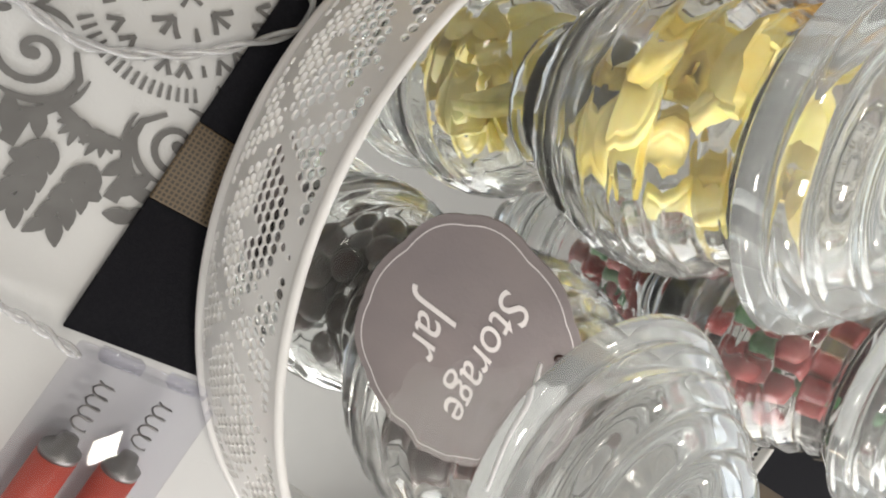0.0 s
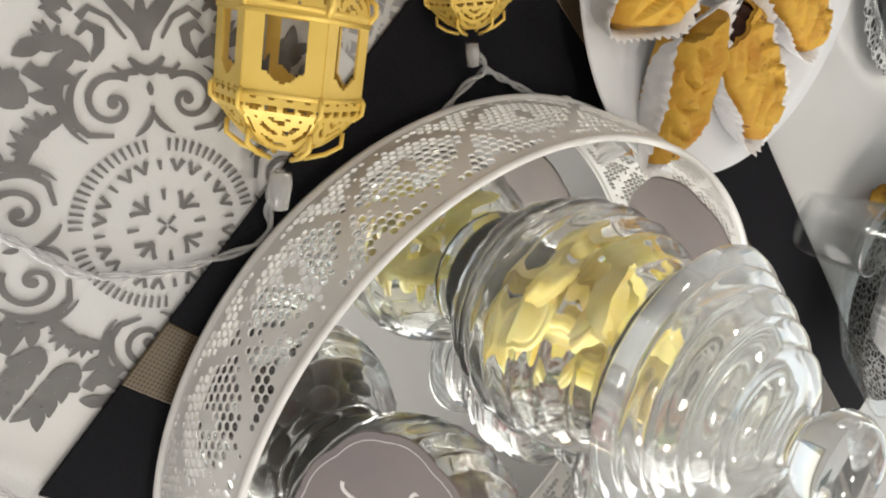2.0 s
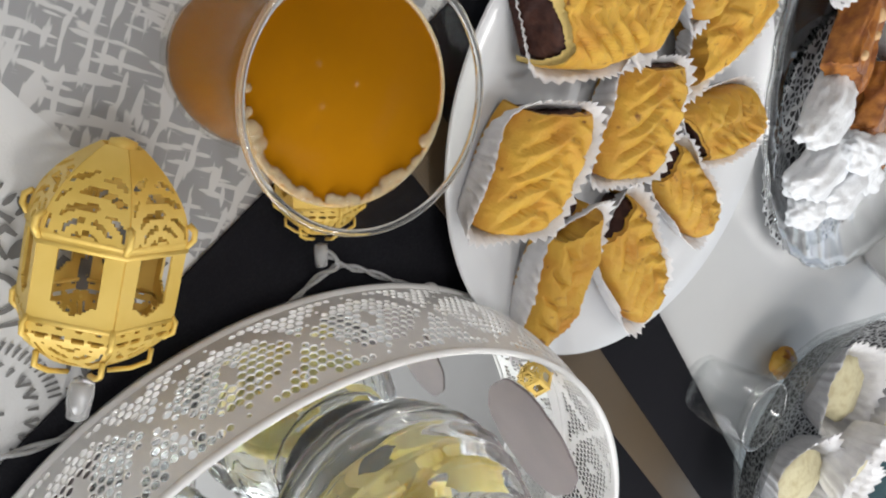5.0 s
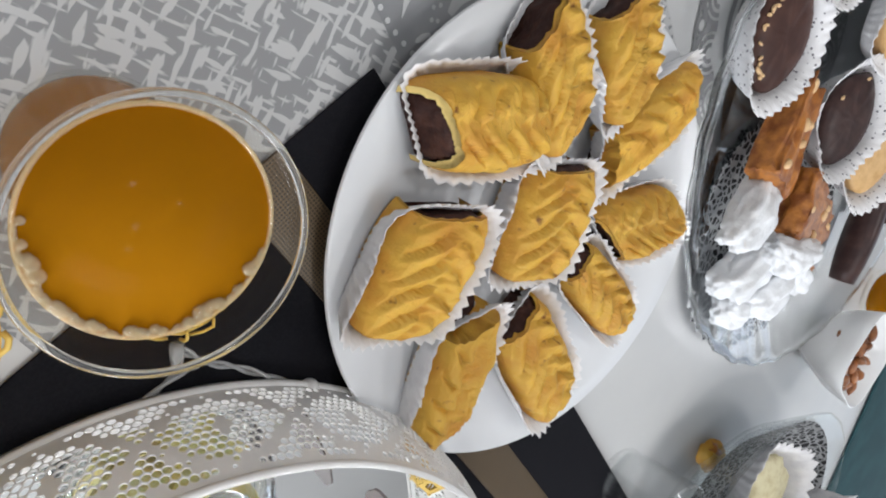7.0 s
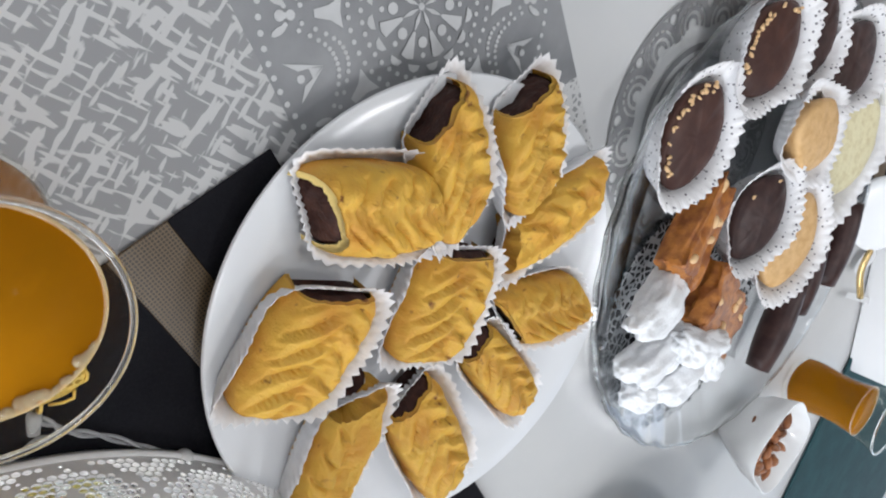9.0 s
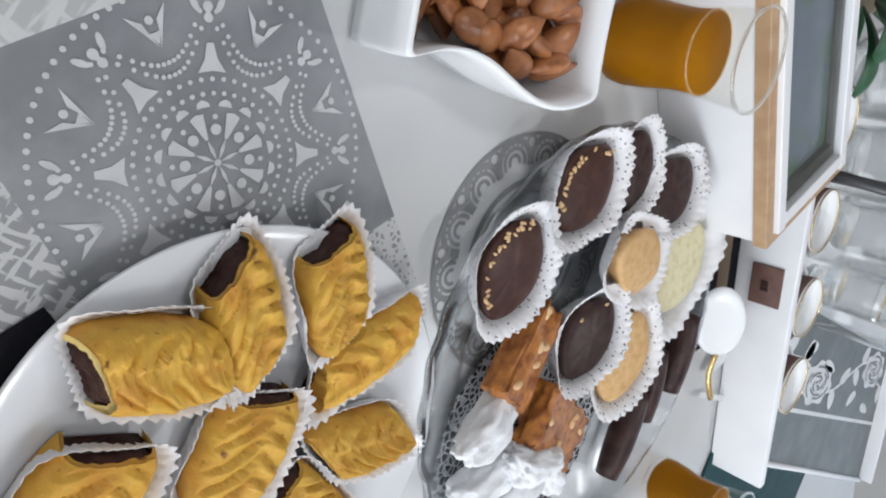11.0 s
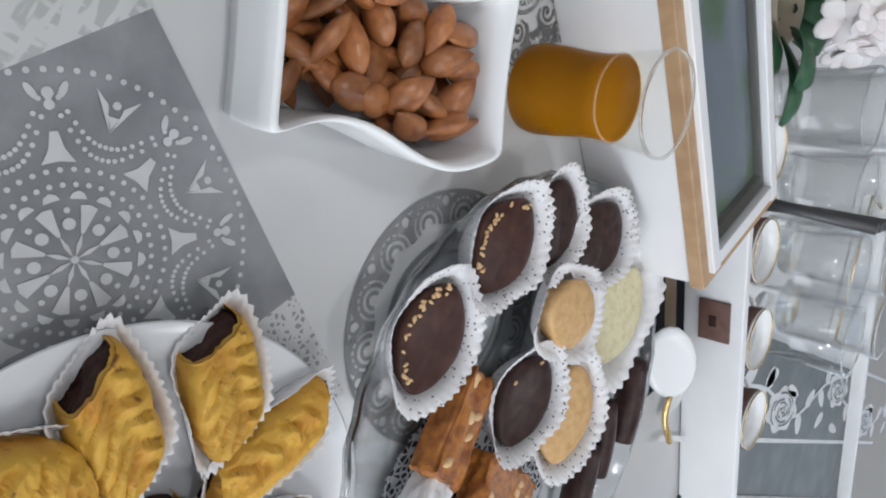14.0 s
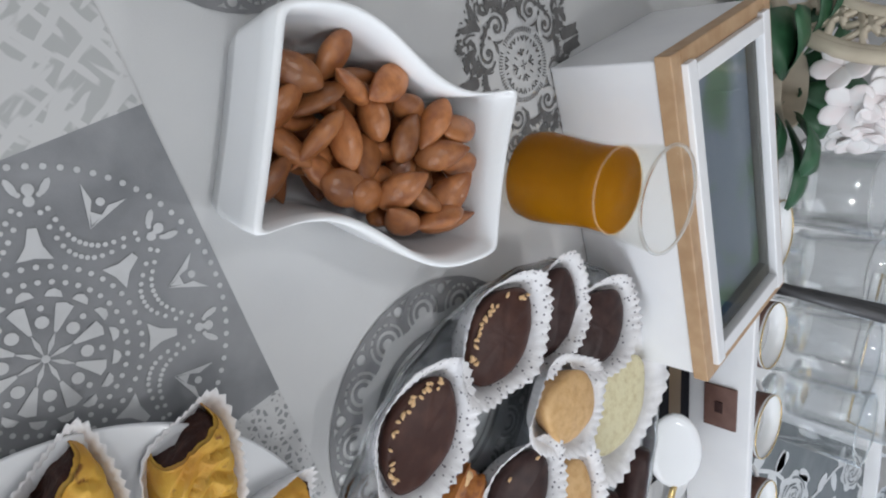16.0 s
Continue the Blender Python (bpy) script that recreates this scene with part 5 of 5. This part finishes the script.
def almond_mesh():
    bm = bmesh.new()
    bmesh.ops.create_uvsphere(bm, u_segments=20, v_segments=14, radius=1)
    for v in bm.verts:
        x, y, z = v.co
        # pointed at one end, round at the other
        t = (z + 1) / 2
        w = 0.0068 * (math.sin(math.pi * min(1, t ** 0.78)) ** 0.78 if 0 < t < 1 else 0)
        q = math.hypot(x, y) or 1
        wr = 1 + 0.015 * math.sin(9 * math.atan2(y, x))
        v.co = Vector(((t - 0.5) * 0.0245, x / q * w * wr, y / q * w * 0.62 * wr)) if 0.001 < t < 0.999 else Vector(((t - 0.5) * 0.0245, 0, 0))
    me = bpy.data.meshes.new("almond")
    bm.to_mesh(me)
    bm.free()
    me.materials.append(ALMOND)
    for p in me.polygons:
        p.use_smooth = True
    return me


_am = almond_mesh()
_rng = random.Random(11)
_placed = []
for _z, _sx, _sy, _cnt in ((0.022, 0.048, 0.022, 26), (0.032, 0.052, 0.025, 28), (0.042, 0.055, 0.0275, 30), (0.0485, 0.056, 0.0285, 30)):
    _k = 0
    _try = 0
    while _k < _cnt and _try < 1500:
        _try += 1
        p = Vector((_rng.uniform(-_sx, _sx), _rng.uniform(-_sy, _sy) * 1.02, _z + _rng.uniform(-0.003, 0.003)))
        p.y -= 0.009 * math.sin(math.pi * p.x / 0.068)
        p.z -= 0.009 * max(0, -p.x / 0.06)
        if any((p - q).length < 0.0148 for q in _placed):
            continue
        _placed.append(p)
        ob = new("almond", _am)
        ob.matrix_world = BOWL @ pose(p.x, p.y, p.z, _rng.uniform(0, 360), _rng.uniform(-28, 28), _rng.uniform(0, 360)) @ Matrix.Diagonal((_rng.uniform(1.2, 1.5), _rng.uniform(1.15, 1.45), _rng.uniform(1.1, 1.4), 1))
        tagged(ob, "brown-skinned whole almond heaped in the white bowl", "almond", "almonds in the bowl")
        _k += 1

# ---- tea box ----
BOX = basis((-0.630, 0.409, 0.0004), (0.130, 0.214, 0), (-0.214, 0.130, 0))
box = thing("tea_box", BOX, "white wooden box with framed glass lid", "box")
BL, BD, BH = 0.250, 0.150, 0.082
part("box_body", slab(BL, BD, BH, 0.002, None, (BL / 2, BD / 2, 0)), WHITEPAINT, box)
lidm = bmesh.new()
for _at, _sx, _sy in (((BL / 2, 0.004, BH + 0.0006), BL + 0.006, 0.012), ((BL / 2, BD - 0.004, BH + 0.0006), BL + 0.006, 0.012), ((0.003, BD / 2, BH + 0.0006), 0.012, BD - 0.02), ((BL - 0.003, BD / 2, BH + 0.0006), 0.012, BD - 0.02)):
    slab(_sx, _sy, 0.012, 0.0012, lidm, _at)
lid = part("lid_frame", lidm, WOOD, box, "pale bare wood frame", None, False)
lidw = bmesh.new()
for _at, _sx, _sy in (((BL / 2, 0.016, BH + 0.006), BL - 0.012, 0.012), ((BL / 2, BD - 0.016, BH + 0.006), BL - 0.012, 0.012), ((0.015, BD / 2, BH + 0.006), 0.012, BD - 0.045), ((BL - 0.015, BD / 2, BH + 0.006), 0.012, BD - 0.045)):
    slab(_sx, _sy, 0.011, 0.0012, lidw, _at)
part("inner_frame", lidw, WHITEPAINT, box, "white painted inner frame", None, False)
# the room's blurred reflection in the lid pane, put into this panel's colour
part("picture_panel", slab(BL - 0.04, BD - 0.04, 0.002, 0, None, (BL / 2, BD / 2, BH + 0.002)), PANEREFLECTION, box, "panel painted with the pane's misty green and grey reflection", None, False)
# strips along two inner edges, coloured dark for the shade in the recess
part("liner_strip", slab(BL - 0.044, 0.005, 0.006, 0, None, (BL / 2, BD - 0.0245, BH + 0.0042)), LIDSHADE, box, "inner lid edge with its shade painted in dark olive", None, False)
part("liner_strip", slab(0.012, BD - 0.056, 0.006, 0, None, (BL - 0.028, BD / 2, BH + 0.0042)), LIDSHADE, box, "inner lid edge with its shade painted in dark olive", None, False)
no_shadow(part("lid_pane", slab(BL - 0.04, BD - 0.04, 0.002, 0, None, (BL / 2, BD / 2, BH + 0.010)), TEAGLASS, box, "clear glass pane", None, False))

# ---- serving tray with cups ----
WD = Vector((0.72, 0.694, 0))
WN = Vector((-0.694, 0.72, 0))
W0 = Vector((-0.6725, 0.685, 0))
SERV = basis(W0, WD, WN)
serv = thing("serving_tray", SERV, "white wooden serving tray with leather label and rose floor", "tray")
part("front_wall", slab(0.46, 0.012, 0.066, 0.002, None, (0.23, 0, 0.0012)), WHITEPAINT, serv)
FLOOR_SHAPE = ((0.0, 0.0065), (0.46, 0.0065), (0.678, 0.34), (0.947, 0.733), (-0.1, 0.733))
bm = bmesh.new()
_lo = [bm.verts.new((x, y, 0.0024)) for x, y in FLOOR_SHAPE]
_hi = [bm.verts.new((x, y, 0.0072)) for x, y in FLOOR_SHAPE]
bm.faces.new(_lo[::-1])
bm.faces.new(_hi)
for _i in range(5):
    bm.faces.new((_lo[_i], _lo[(_i + 1) % 5], _hi[(_i + 1) % 5], _hi[_i]))
part("tray_floor", bm, WHITEPAINT, serv, "white painted floor", None, False)
bm = bmesh.new()
_lo = [bm.verts.new((x, y, 0.0068)) for x, y in ((0.19, 0.0068), (0.458, 0.0068), (0.676, 0.34), (0.943, 0.731), (0.62, 0.731))]
_hi = [bm.verts.new((v.co.x, v.co.y, 0.0075)) for v in _lo]
bm.faces.new(_hi)
for _i in range(5):
    bm.faces.new((_lo[_i], _lo[(_i + 1) % 5], _hi[(_i + 1) % 5], _hi[_i]))
part("rose_panel", bm, GREYTRAY, serv, "grey panel with pale roses", None, False)
part("edge_strip", tube([(0.455, 0.012, 0.0085), (0.678, 0.34, 0.0085), (0.947, 0.733, 0.0085)], 0.005, 8), WHITEPAINT, serv, "white edge strip")
part("back_wall", slab(1.05, 0.012, 0.03, 0.002, None, (0.42, 0.74, 0.0012)), WHITEPAINT, serv)
leather = part("leather_label", slab(0.047, 0.003, 0.034, 0.001, None, (0.193, -0.0078, 0.020)), LEATHER, serv, "stitched brown leather label")
part("label_mark", slab(0.012, 0.001, 0.008, 0, None, (0.193, -0.0098, 0.032)), DARKCHOC, leather, "", None, False)


BU, BV, B0 = Vector((0.51, 0.86)), Vector((0.86, -0.51)), Vector((0.361, 0.295))
STRETCH = 2.1


def band_at(u, v):
    """A place in the rose band, which runs slantwise over the floor."""
    p = B0 + BU * (u * STRETCH) + BV * v
    return p.x, p.y


def rose(bm, cuts, u, v, r):
    """An opened rose: a lobed pale bloom with petal lines cut over it."""
    outline = [band_at(u + r * (1 + 0.09 * math.cos(7 * a)) * math.cos(a), v + r * (1 + 0.09 * math.cos(7 * a)) * math.sin(a)) for a in [2 * math.pi * i / 42 for i in range(42)]]
    bm.faces.new([bm.verts.new((x, y, 0.0082)) for x, y in outline])
    for k, rr in enumerate((0.8, 0.58, 0.38, 0.18)):
        for q in range(3):
            a0 = k * 0.9 + q * 2.1
            flat_stroke(cuts, [band_at(u + r * (rr - 0.1 * i / 9) * math.cos(a0 + 1.6 * i / 9), v + r * (rr - 0.1 * i / 9) * math.sin(a0 + 1.6 * i / 9)) for i in range(10)], r * 0.09, 0.0088)


def rose_leaf(bm, u, v, turn, length):
    ca, sa = math.cos(turn), math.sin(turn)
    pts = []
    for i in range(20):
        a = 2 * math.pi * i / 20
        x, y = length * 0.5 * (1 + math.cos(a)), length * 0.24 * math.sin(a) * (1 - 0.25 * math.cos(a))
        pts.append(band_at(u + x * ca - y * sa, v + x * sa + y * ca))
    bm.faces.new([bm.verts.new((x, y, 0.0082)) for x, y in pts])


vines, petal_cuts = bmesh.new(), bmesh.new()
for _k in range(-1, 4):
    _u, _v = 0.046 + 0.158 * _k, (0.100 if _k % 2 == 0 else 0.045)
    bloom = bmesh.new()
    rose(bloom, petal_cuts, _u, _v, 0.036)
    bloom.normal_update()
    for f in bloom.faces:
        if f.normal.z < 0:
            f.normal_flip()
    part("rose", bloom, ROSEPALE, serv, "pale printed rose", None, False)
    _w = 0.145 - _v
    # stem that swings from this bloom to the next, with leaves either side
    stem = [(_u + 0.158 * i / 10, _v + (_w - _v) * (0.5 - 0.5 * math.cos(math.pi * i / 10)) + 0.016 * math.sin(2 * math.pi * i / 10)) for i in range(11)]
    flat_stroke(vines, [band_at(*p) for p in stem[2:9]], 0.006, 0.0080)
    for i, turn in ((3, 1.3), (4, -1.2), (6, 1.0), (7, -1.5)):
        rose_leaf(vines, *stem[i], turn, 0.036)
    for sgn in (0.35, 2.0):
        rose_leaf(vines, _u + 0.036 * math.cos(sgn + 1.2), _w + 0.02 * math.sin(sgn * 3), sgn, 0.034)
for _v in (-0.004, 0.150):
    flat_stroke(vines, [band_at(-0.16 + 0.06 * i, _v) for i in range(11)], 0.007, 0.0081)
for f in petal_cuts.faces:
    f.normal_update()
    if f.normal.z < 0:
        f.normal_flip()
tagged(part("petal_shading", petal_cuts, GREYTRAY, serv, "grey petal lines", None, False), kind="stuff")
for f in vines.faces:
    f.normal_update()
    if f.normal.z < 0:
        f.normal_flip()
tagged(part("vine_print", vines, ROSEPALE, serv, "white leafy vine pattern", None, False), kind="stuff")


def cup(m):
    c = thing("coffee_cup", m, "small white cup with dark inside band and gold rim", "cup", "coffee cups on the tray")
    part("cup_body", lathe([(0, 0), (0.018, 0), (0.020, 0.002), (0.021, 0.006), (0.029, 0.02), (0.034, 0.045), (0.0355, 0.056), (0.0345, 0.0565), (0.0325, 0.045), (0.0275, 0.02), (0.018, 0.008), (0, 0.007)], 40), PORCELAIN, c)
    part("coffee", lathe([(0, 0.036), (0.0308, 0.036), (0.0315, 0.040), (0, 0.0402)], 32), PORCELAIN, c)
    part("gold_rim", tube([(0.035 * math.cos(a), 0.035 * math.sin(a), 0.0568) for a in [2 * math.pi * i / 40 for i in range(40)]], 0.0008, 6, None, True), GOLDTRIM, c)
    part("dark_band", lathe([(0.0342, 0.038), (0.0352, 0.046), (0.0358, 0.054), (0.0352, 0.054), (0.034, 0.046)], 40), LEATHER, c, "dark bronze band below the rim")
    part("handle", tube([(0.033 + 0.014 * math.sin(a), 0, 0.03 - 0.014 * math.cos(a)) for a in [0.2 + 2.75 * i / 14 for i in range(15)]], 0.0028, 8), PORCELAIN, c)
    return c


for _s in (0.02, 0.128, 0.234, 0.340):
    cup(SERV @ pose(_s, 0.052, 0.0078, 0, 0, 165))


def tumbler(m, r, h, label):
    g = thing("glass_tumbler", m, label, "glass")
    no_shadow(part("glass", lathe([(r * 0.86, 0.0005), (r * 0.9, 0.003), (r, h), (r - 0.0018, h), (r * 0.86, 0.011), (r * 0.5, 0.010)], 40), BGGLASS, g))
    no_shadow(part("thick_base", lathe([(0, 0), (r * 0.855, 0), (r * 0.885, 0.004), (r * 0.85, 0.0095), (0, 0.009)], 40), LIDGLASS, g, "thick pale glass base"))
    no_shadow(part("rim", tube([((r - 0.0009) * math.cos(q), (r - 0.0009) * math.sin(q), h) for q in [2 * math.pi * i / 48 for i in range(48)]], 0.0012, 6, None, True), LIDGLASS, g))
    return g


for _d, _h in ((0.165, 0.115), (0.268, 0.125)):
    for _k in range(4):
        tumbler(SERV @ pose(-0.005 + 0.096 * _k + 0.02 * (_d > 0.2), _d + 0.01 * _k, 0.0078), 0.045, _h, "clear glass tumbler standing in rows on the tray")
gt = thing("gold_rimmed_tray", SERV @ pose(0.46, 0.52, 0.0082, 0, 0, 59.4), "white rectangular tray with gold rim on the serving tray", "tray")
part("tray_body", slab(0.30, 0.26, 0.012, 0.003, None, (0.15, 0.135, 0)), PORCELAIN, gt)
part("gold_edge", tube([(0.002, 0.006, 0.0135), (0.298, 0.006, 0.0135), (0.298, 0.264, 0.0135), (0.002, 0.264, 0.0135)], 0.0022, 6, None, True), GOLDTRIM, gt, "thin gold edge")
part_s = thing("spoon_bundle", SERV @ pose(0.075, 0.075, 0.0078), "dark steel spoon handles standing between the cups", "spoons")
for _k in range(3):
    part("spoon_handle", tube([(0.004 * _k, 0, 0.0), (0.004 * _k + 0.01, 0.012 * _k, 0.07), (0.004 * _k + 0.02, 0.02 * _k, 0.15)], 0.0065, 8), STEEL, part_s)


# ---- white rest, flowers and carved ornament ----
def spoon_rest(m):
    s = thing("spoon_rest", m, "white oval porcelain spoon with gold stem", "spoon")
    bm = blob(0.032, 0.020, 0.006, 3)
    for v in bm.verts:
        v.co.z = max(v.co.z, -0.004) - 0.0035 * max(0, 1 - (v.co.x / 0.03) ** 2 - (v.co.y / 0.018) ** 2) * (1 if v.co.z > 0 else 0)
    part("bowl", bm, PORCELAIN, s)
    part("stem", tube(spline([(-0.03, 0, 0.0), (-0.05, 0.004, 0.002), (-0.075, 0.0, 0.0)], 6), 0.0026, 8), GOLDTRIM, s, "gold stem")
    return s


spoon_rest(pose(-0.462, 0.772, 0.026, -52, 0, 225) @ Matrix.Scale(1.3, 4))


def flower_bunch(m):
    f = thing("flower_bunch", m, "white artificial hydrangea with dark green leaves", "flowers")
    rng = random.Random(4)
    for k in range(16):
        bm = bmesh.new()
        for q in range(5):
            a = 2 * math.pi * q / 5
            b = blob(0.013, 0.010, 0.002, 2)
            merge(bm, b, pose(0.012 * math.cos(a), 0.012 * math.sin(a), 0, 0, -18, math.degrees(a)))
        d = Vector((rng.gauss(0, 1), rng.gauss(0, 1), abs(rng.gauss(0.3, 0.6)))).normalized()
        q = d.to_track_quat("Z", "Y").to_matrix().to_4x4()
        part("blossom", bm, PETAL, f, "white five-petalled blossom", Matrix.Translation(d * 0.05 + Vector((0, 0, 0.09))) @ q)
    for k in range(14):
        a = rng.uniform(0, 6.28)
        bm = bmesh.new()
        pts = 9
        L, W = rng.uniform(0.06, 0.1), rng.uniform(0.018, 0.03)
        rows = []
        for i in range(pts):
            t = i / (pts - 1)
            w = W * math.sin(math.pi * min(1, t * 0.92 + 0.04)) ** 0.8
            rows.append([bm.verts.new((t * L, y * w, 0.03 * math.sin(t * 2.4) - 0.25 * abs(y) * w)) for y in (-1, -0.5, 0, 0.5, 1)])
        for r0, r1 in zip(rows, rows[1:]):
            for i in range(4):
                bm.faces.new((r0[i], r1[i], r1[i + 1], r0[i + 1]))
        ob = part("leaf", bm, LEAF, f, "dark green leaf", pose(0.03 * math.cos(a), 0.03 * math.sin(a), rng.uniform(0.015, 0.06), 0, rng.uniform(-20, 25), math.degrees(a)))
        md = ob.modifiers.new("thickness", "SOLIDIFY")
        md.thickness = 0.0008
    part("pot", lathe([(0, 0), (0.03, 0), (0.036, 0.04), (0.033, 0.04), (0.028, 0.004), (0, 0.004)], 24), CREAM, f)
    return f


flower_bunch(pose(-0.845, 0.695, 0.0004) @ Matrix.Scale(1.12, 4))


def ornament(m):
    """A carved crescent ring with star cut-outs and a little mosque silhouette."""
    o = thing("carved_ornament", m, "cream carved wooden ring with pierced star pattern", "ornament")
    R = 0.085
    bm = bmesh.new()
    for rr, w in ((R, 0.0038), (R * 0.97, 0.003), (R * 0.72, 0.0035)):
        tube([(rr * math.cos(a), 0, R + rr * math.sin(a)) for a in [2 * math.pi * i / 90 for i in range(90)]], w, 6, bm, True)
    for i in range(26):
        a = 2 * math.pi * i / 26
        for s in (-1, 1):
            tube([(rr * math.cos(a + s * q), 0, R + rr * math.sin(a + s * q)) for rr, q in ((R * 0.73, 0), (R * 0.85, 0.12), (R * 0.97, 0.2))], 0.0021, 5, bm)
            tube([(rr * math.cos(a + s * q), 0, R + rr * math.sin(a + s * q)) for rr, q in ((R * 0.73, 0.16), (R * 0.8, 0.1), (R * 0.85, 0.0))], 0.0021, 5, bm)
    part("pierced_ring", bm, CREAM, o)
    hb = slab(0.05, 0.004, 0.03, 0.0006, None, (0, 0, 0.03))
    slab(0.006, 0.004, 0.05, 0.0006, hb, (-0.03, 0, 0.03))
    slab(0.006, 0.004, 0.05, 0.0006, hb, (0.03, 0, 0.03))
    merge(hb, blob(0.016, 0.002, 0.016, 2), pose(0, 0, 0.062))
    part("cut_out_house", hb, CREAM, o)
    part("foot", slab(0.08, 0.03, 0.006, 0.001, None, (0, 0, 0)), CREAM, o)
    return o


ornament(pose(-0.985, 0.624, 0.0004, 0, 0, 4) @ Matrix.Scale(1.89, 4))


# ---- glass dish at the table's other side ----
DX, DY = -0.028, 0.682
dish = thing("glass_bowl", pose(DX, DY, 0.003), "wide clear glass bowl with pleated paper cases", "bowl")
no_shadow(part("bowl_body", lathe([(0, 0), (0.05, 0), (0.055, 0.004), (0.1, 0.03), (0.13, 0.065), (0.132, 0.067), (0.129, 0.067), (0.098, 0.033), (0.052, 0.007), (0, 0.006)], 96, 24, 0.004), TEAGLASS, dish, "clear glass dish"))
tagged(obj("dark_doily", lathe([(0, 0), (0.09, 0.022), (0.118, 0.048), (0.119, 0.049), (0.09, 0.0235), (0, 0.0012)], 80), LACEBLACK, pose(DX, DY, 0.0125)), "black and white lace paper inside the glass bowl", "doily")
for _k, (_x, _y) in enumerate(((-0.05, -0.02), (0.03, -0.045), (0.04, 0.04), (-0.03, 0.055), (0.0, 0.0))):
    t = thing("paper_cup", pose(DX + _x, DY + _y, 0.044 + 0.006 * _k, 8, -6, 40 * _k), "white pleated paper case holding a pale biscuit", "paper case", "paper cases in the bowl")
    paper_case(t, 0.036, 0.034, 0.028, 0.6, 20 + _k, PAPER, 1.2, 30, 0.04)
    part("biscuit", blob(0.029, 0.027, 0.011, 3, 0.25, _k), IVORY, t, "pale biscuit", pose(0, 0, 0.014))

sb = thing("small_bowl", pose(-0.215, 0.765, 0.0004, 0, 0, 30), "small white bowl of roasted nuts", "bowl")
part("bowl_body", lathe([(0, 0), (0.02, 0), (0.024, 0.003), (0.04, 0.03), (0.047, 0.055), (0.0455, 0.055), (0.038, 0.03), (0.02, 0.006), (0, 0.005)], 48, 4, 0.08), PORCELAIN, sb)
_rng = random.Random(21)
for _k in range(34):
    _a, _r = _rng.uniform(0, 6.28), 0.034 * math.sqrt(_rng.random())
    ob = new("roasted_nut", _am)
    ob.matrix_world = pose(-0.215 + _r * math.cos(_a), 0.765 + _r * math.sin(_a), 0.042 + _rng.uniform(-0.008, 0.006), _rng.uniform(0, 360), _rng.uniform(-30, 30), _rng.uniform(0, 360)) @ Matrix.Diagonal((0.7, 0.8, 0.9, 1))
    tagged(ob, "brown roasted nut in the small bowl", "nut", "nuts in the small bowl")

sg = thing("small_glass", pose(-0.050, 0.535, 0.0004), "small clear glass standing on the cloth", "glass")
no_shadow(part("glass", lathe([(0, 0), (0.022, 0), (0.024, 0.003), (0.028, 0.058), (0.0268, 0.058), (0.0225, 0.006), (0, 0.005)], 48), CLEARGLASS, sg))
no_shadow(part("rim", tube([(0.0274 * math.cos(q), 0.0274 * math.sin(q), 0.058) for q in [2 * math.pi * i / 48 for i in range(48)]], 0.0009, 6, None, True), GLASS, sg))
gp = thing("pastry_piece", pose(-0.0785, 0.6647, 0.0075, 0, 0, 70), "small broken golden pastry piece on the cloth", "pastry")
part("crust", blob(0.025, 0.012, 0.0085, 3, 0.5, 3), CAKE, gp)
part("crumb", blob(0.012, 0.0085, 0.0065, 3, 0.5, 5), CARAMEL, gp, "brown crumbly end", pose(-0.011, 0.001, 0.001))
tagged(obj("teal_cloth", slab(0.46, 0.62, 0.004, 0.0015, None, (0.23, -0.31, 0)), TEAL, pose(-0.362, 0.985, 0.0012, 0, 0, 100)), "dark teal velvet cloth at the table's far end", "cloth")
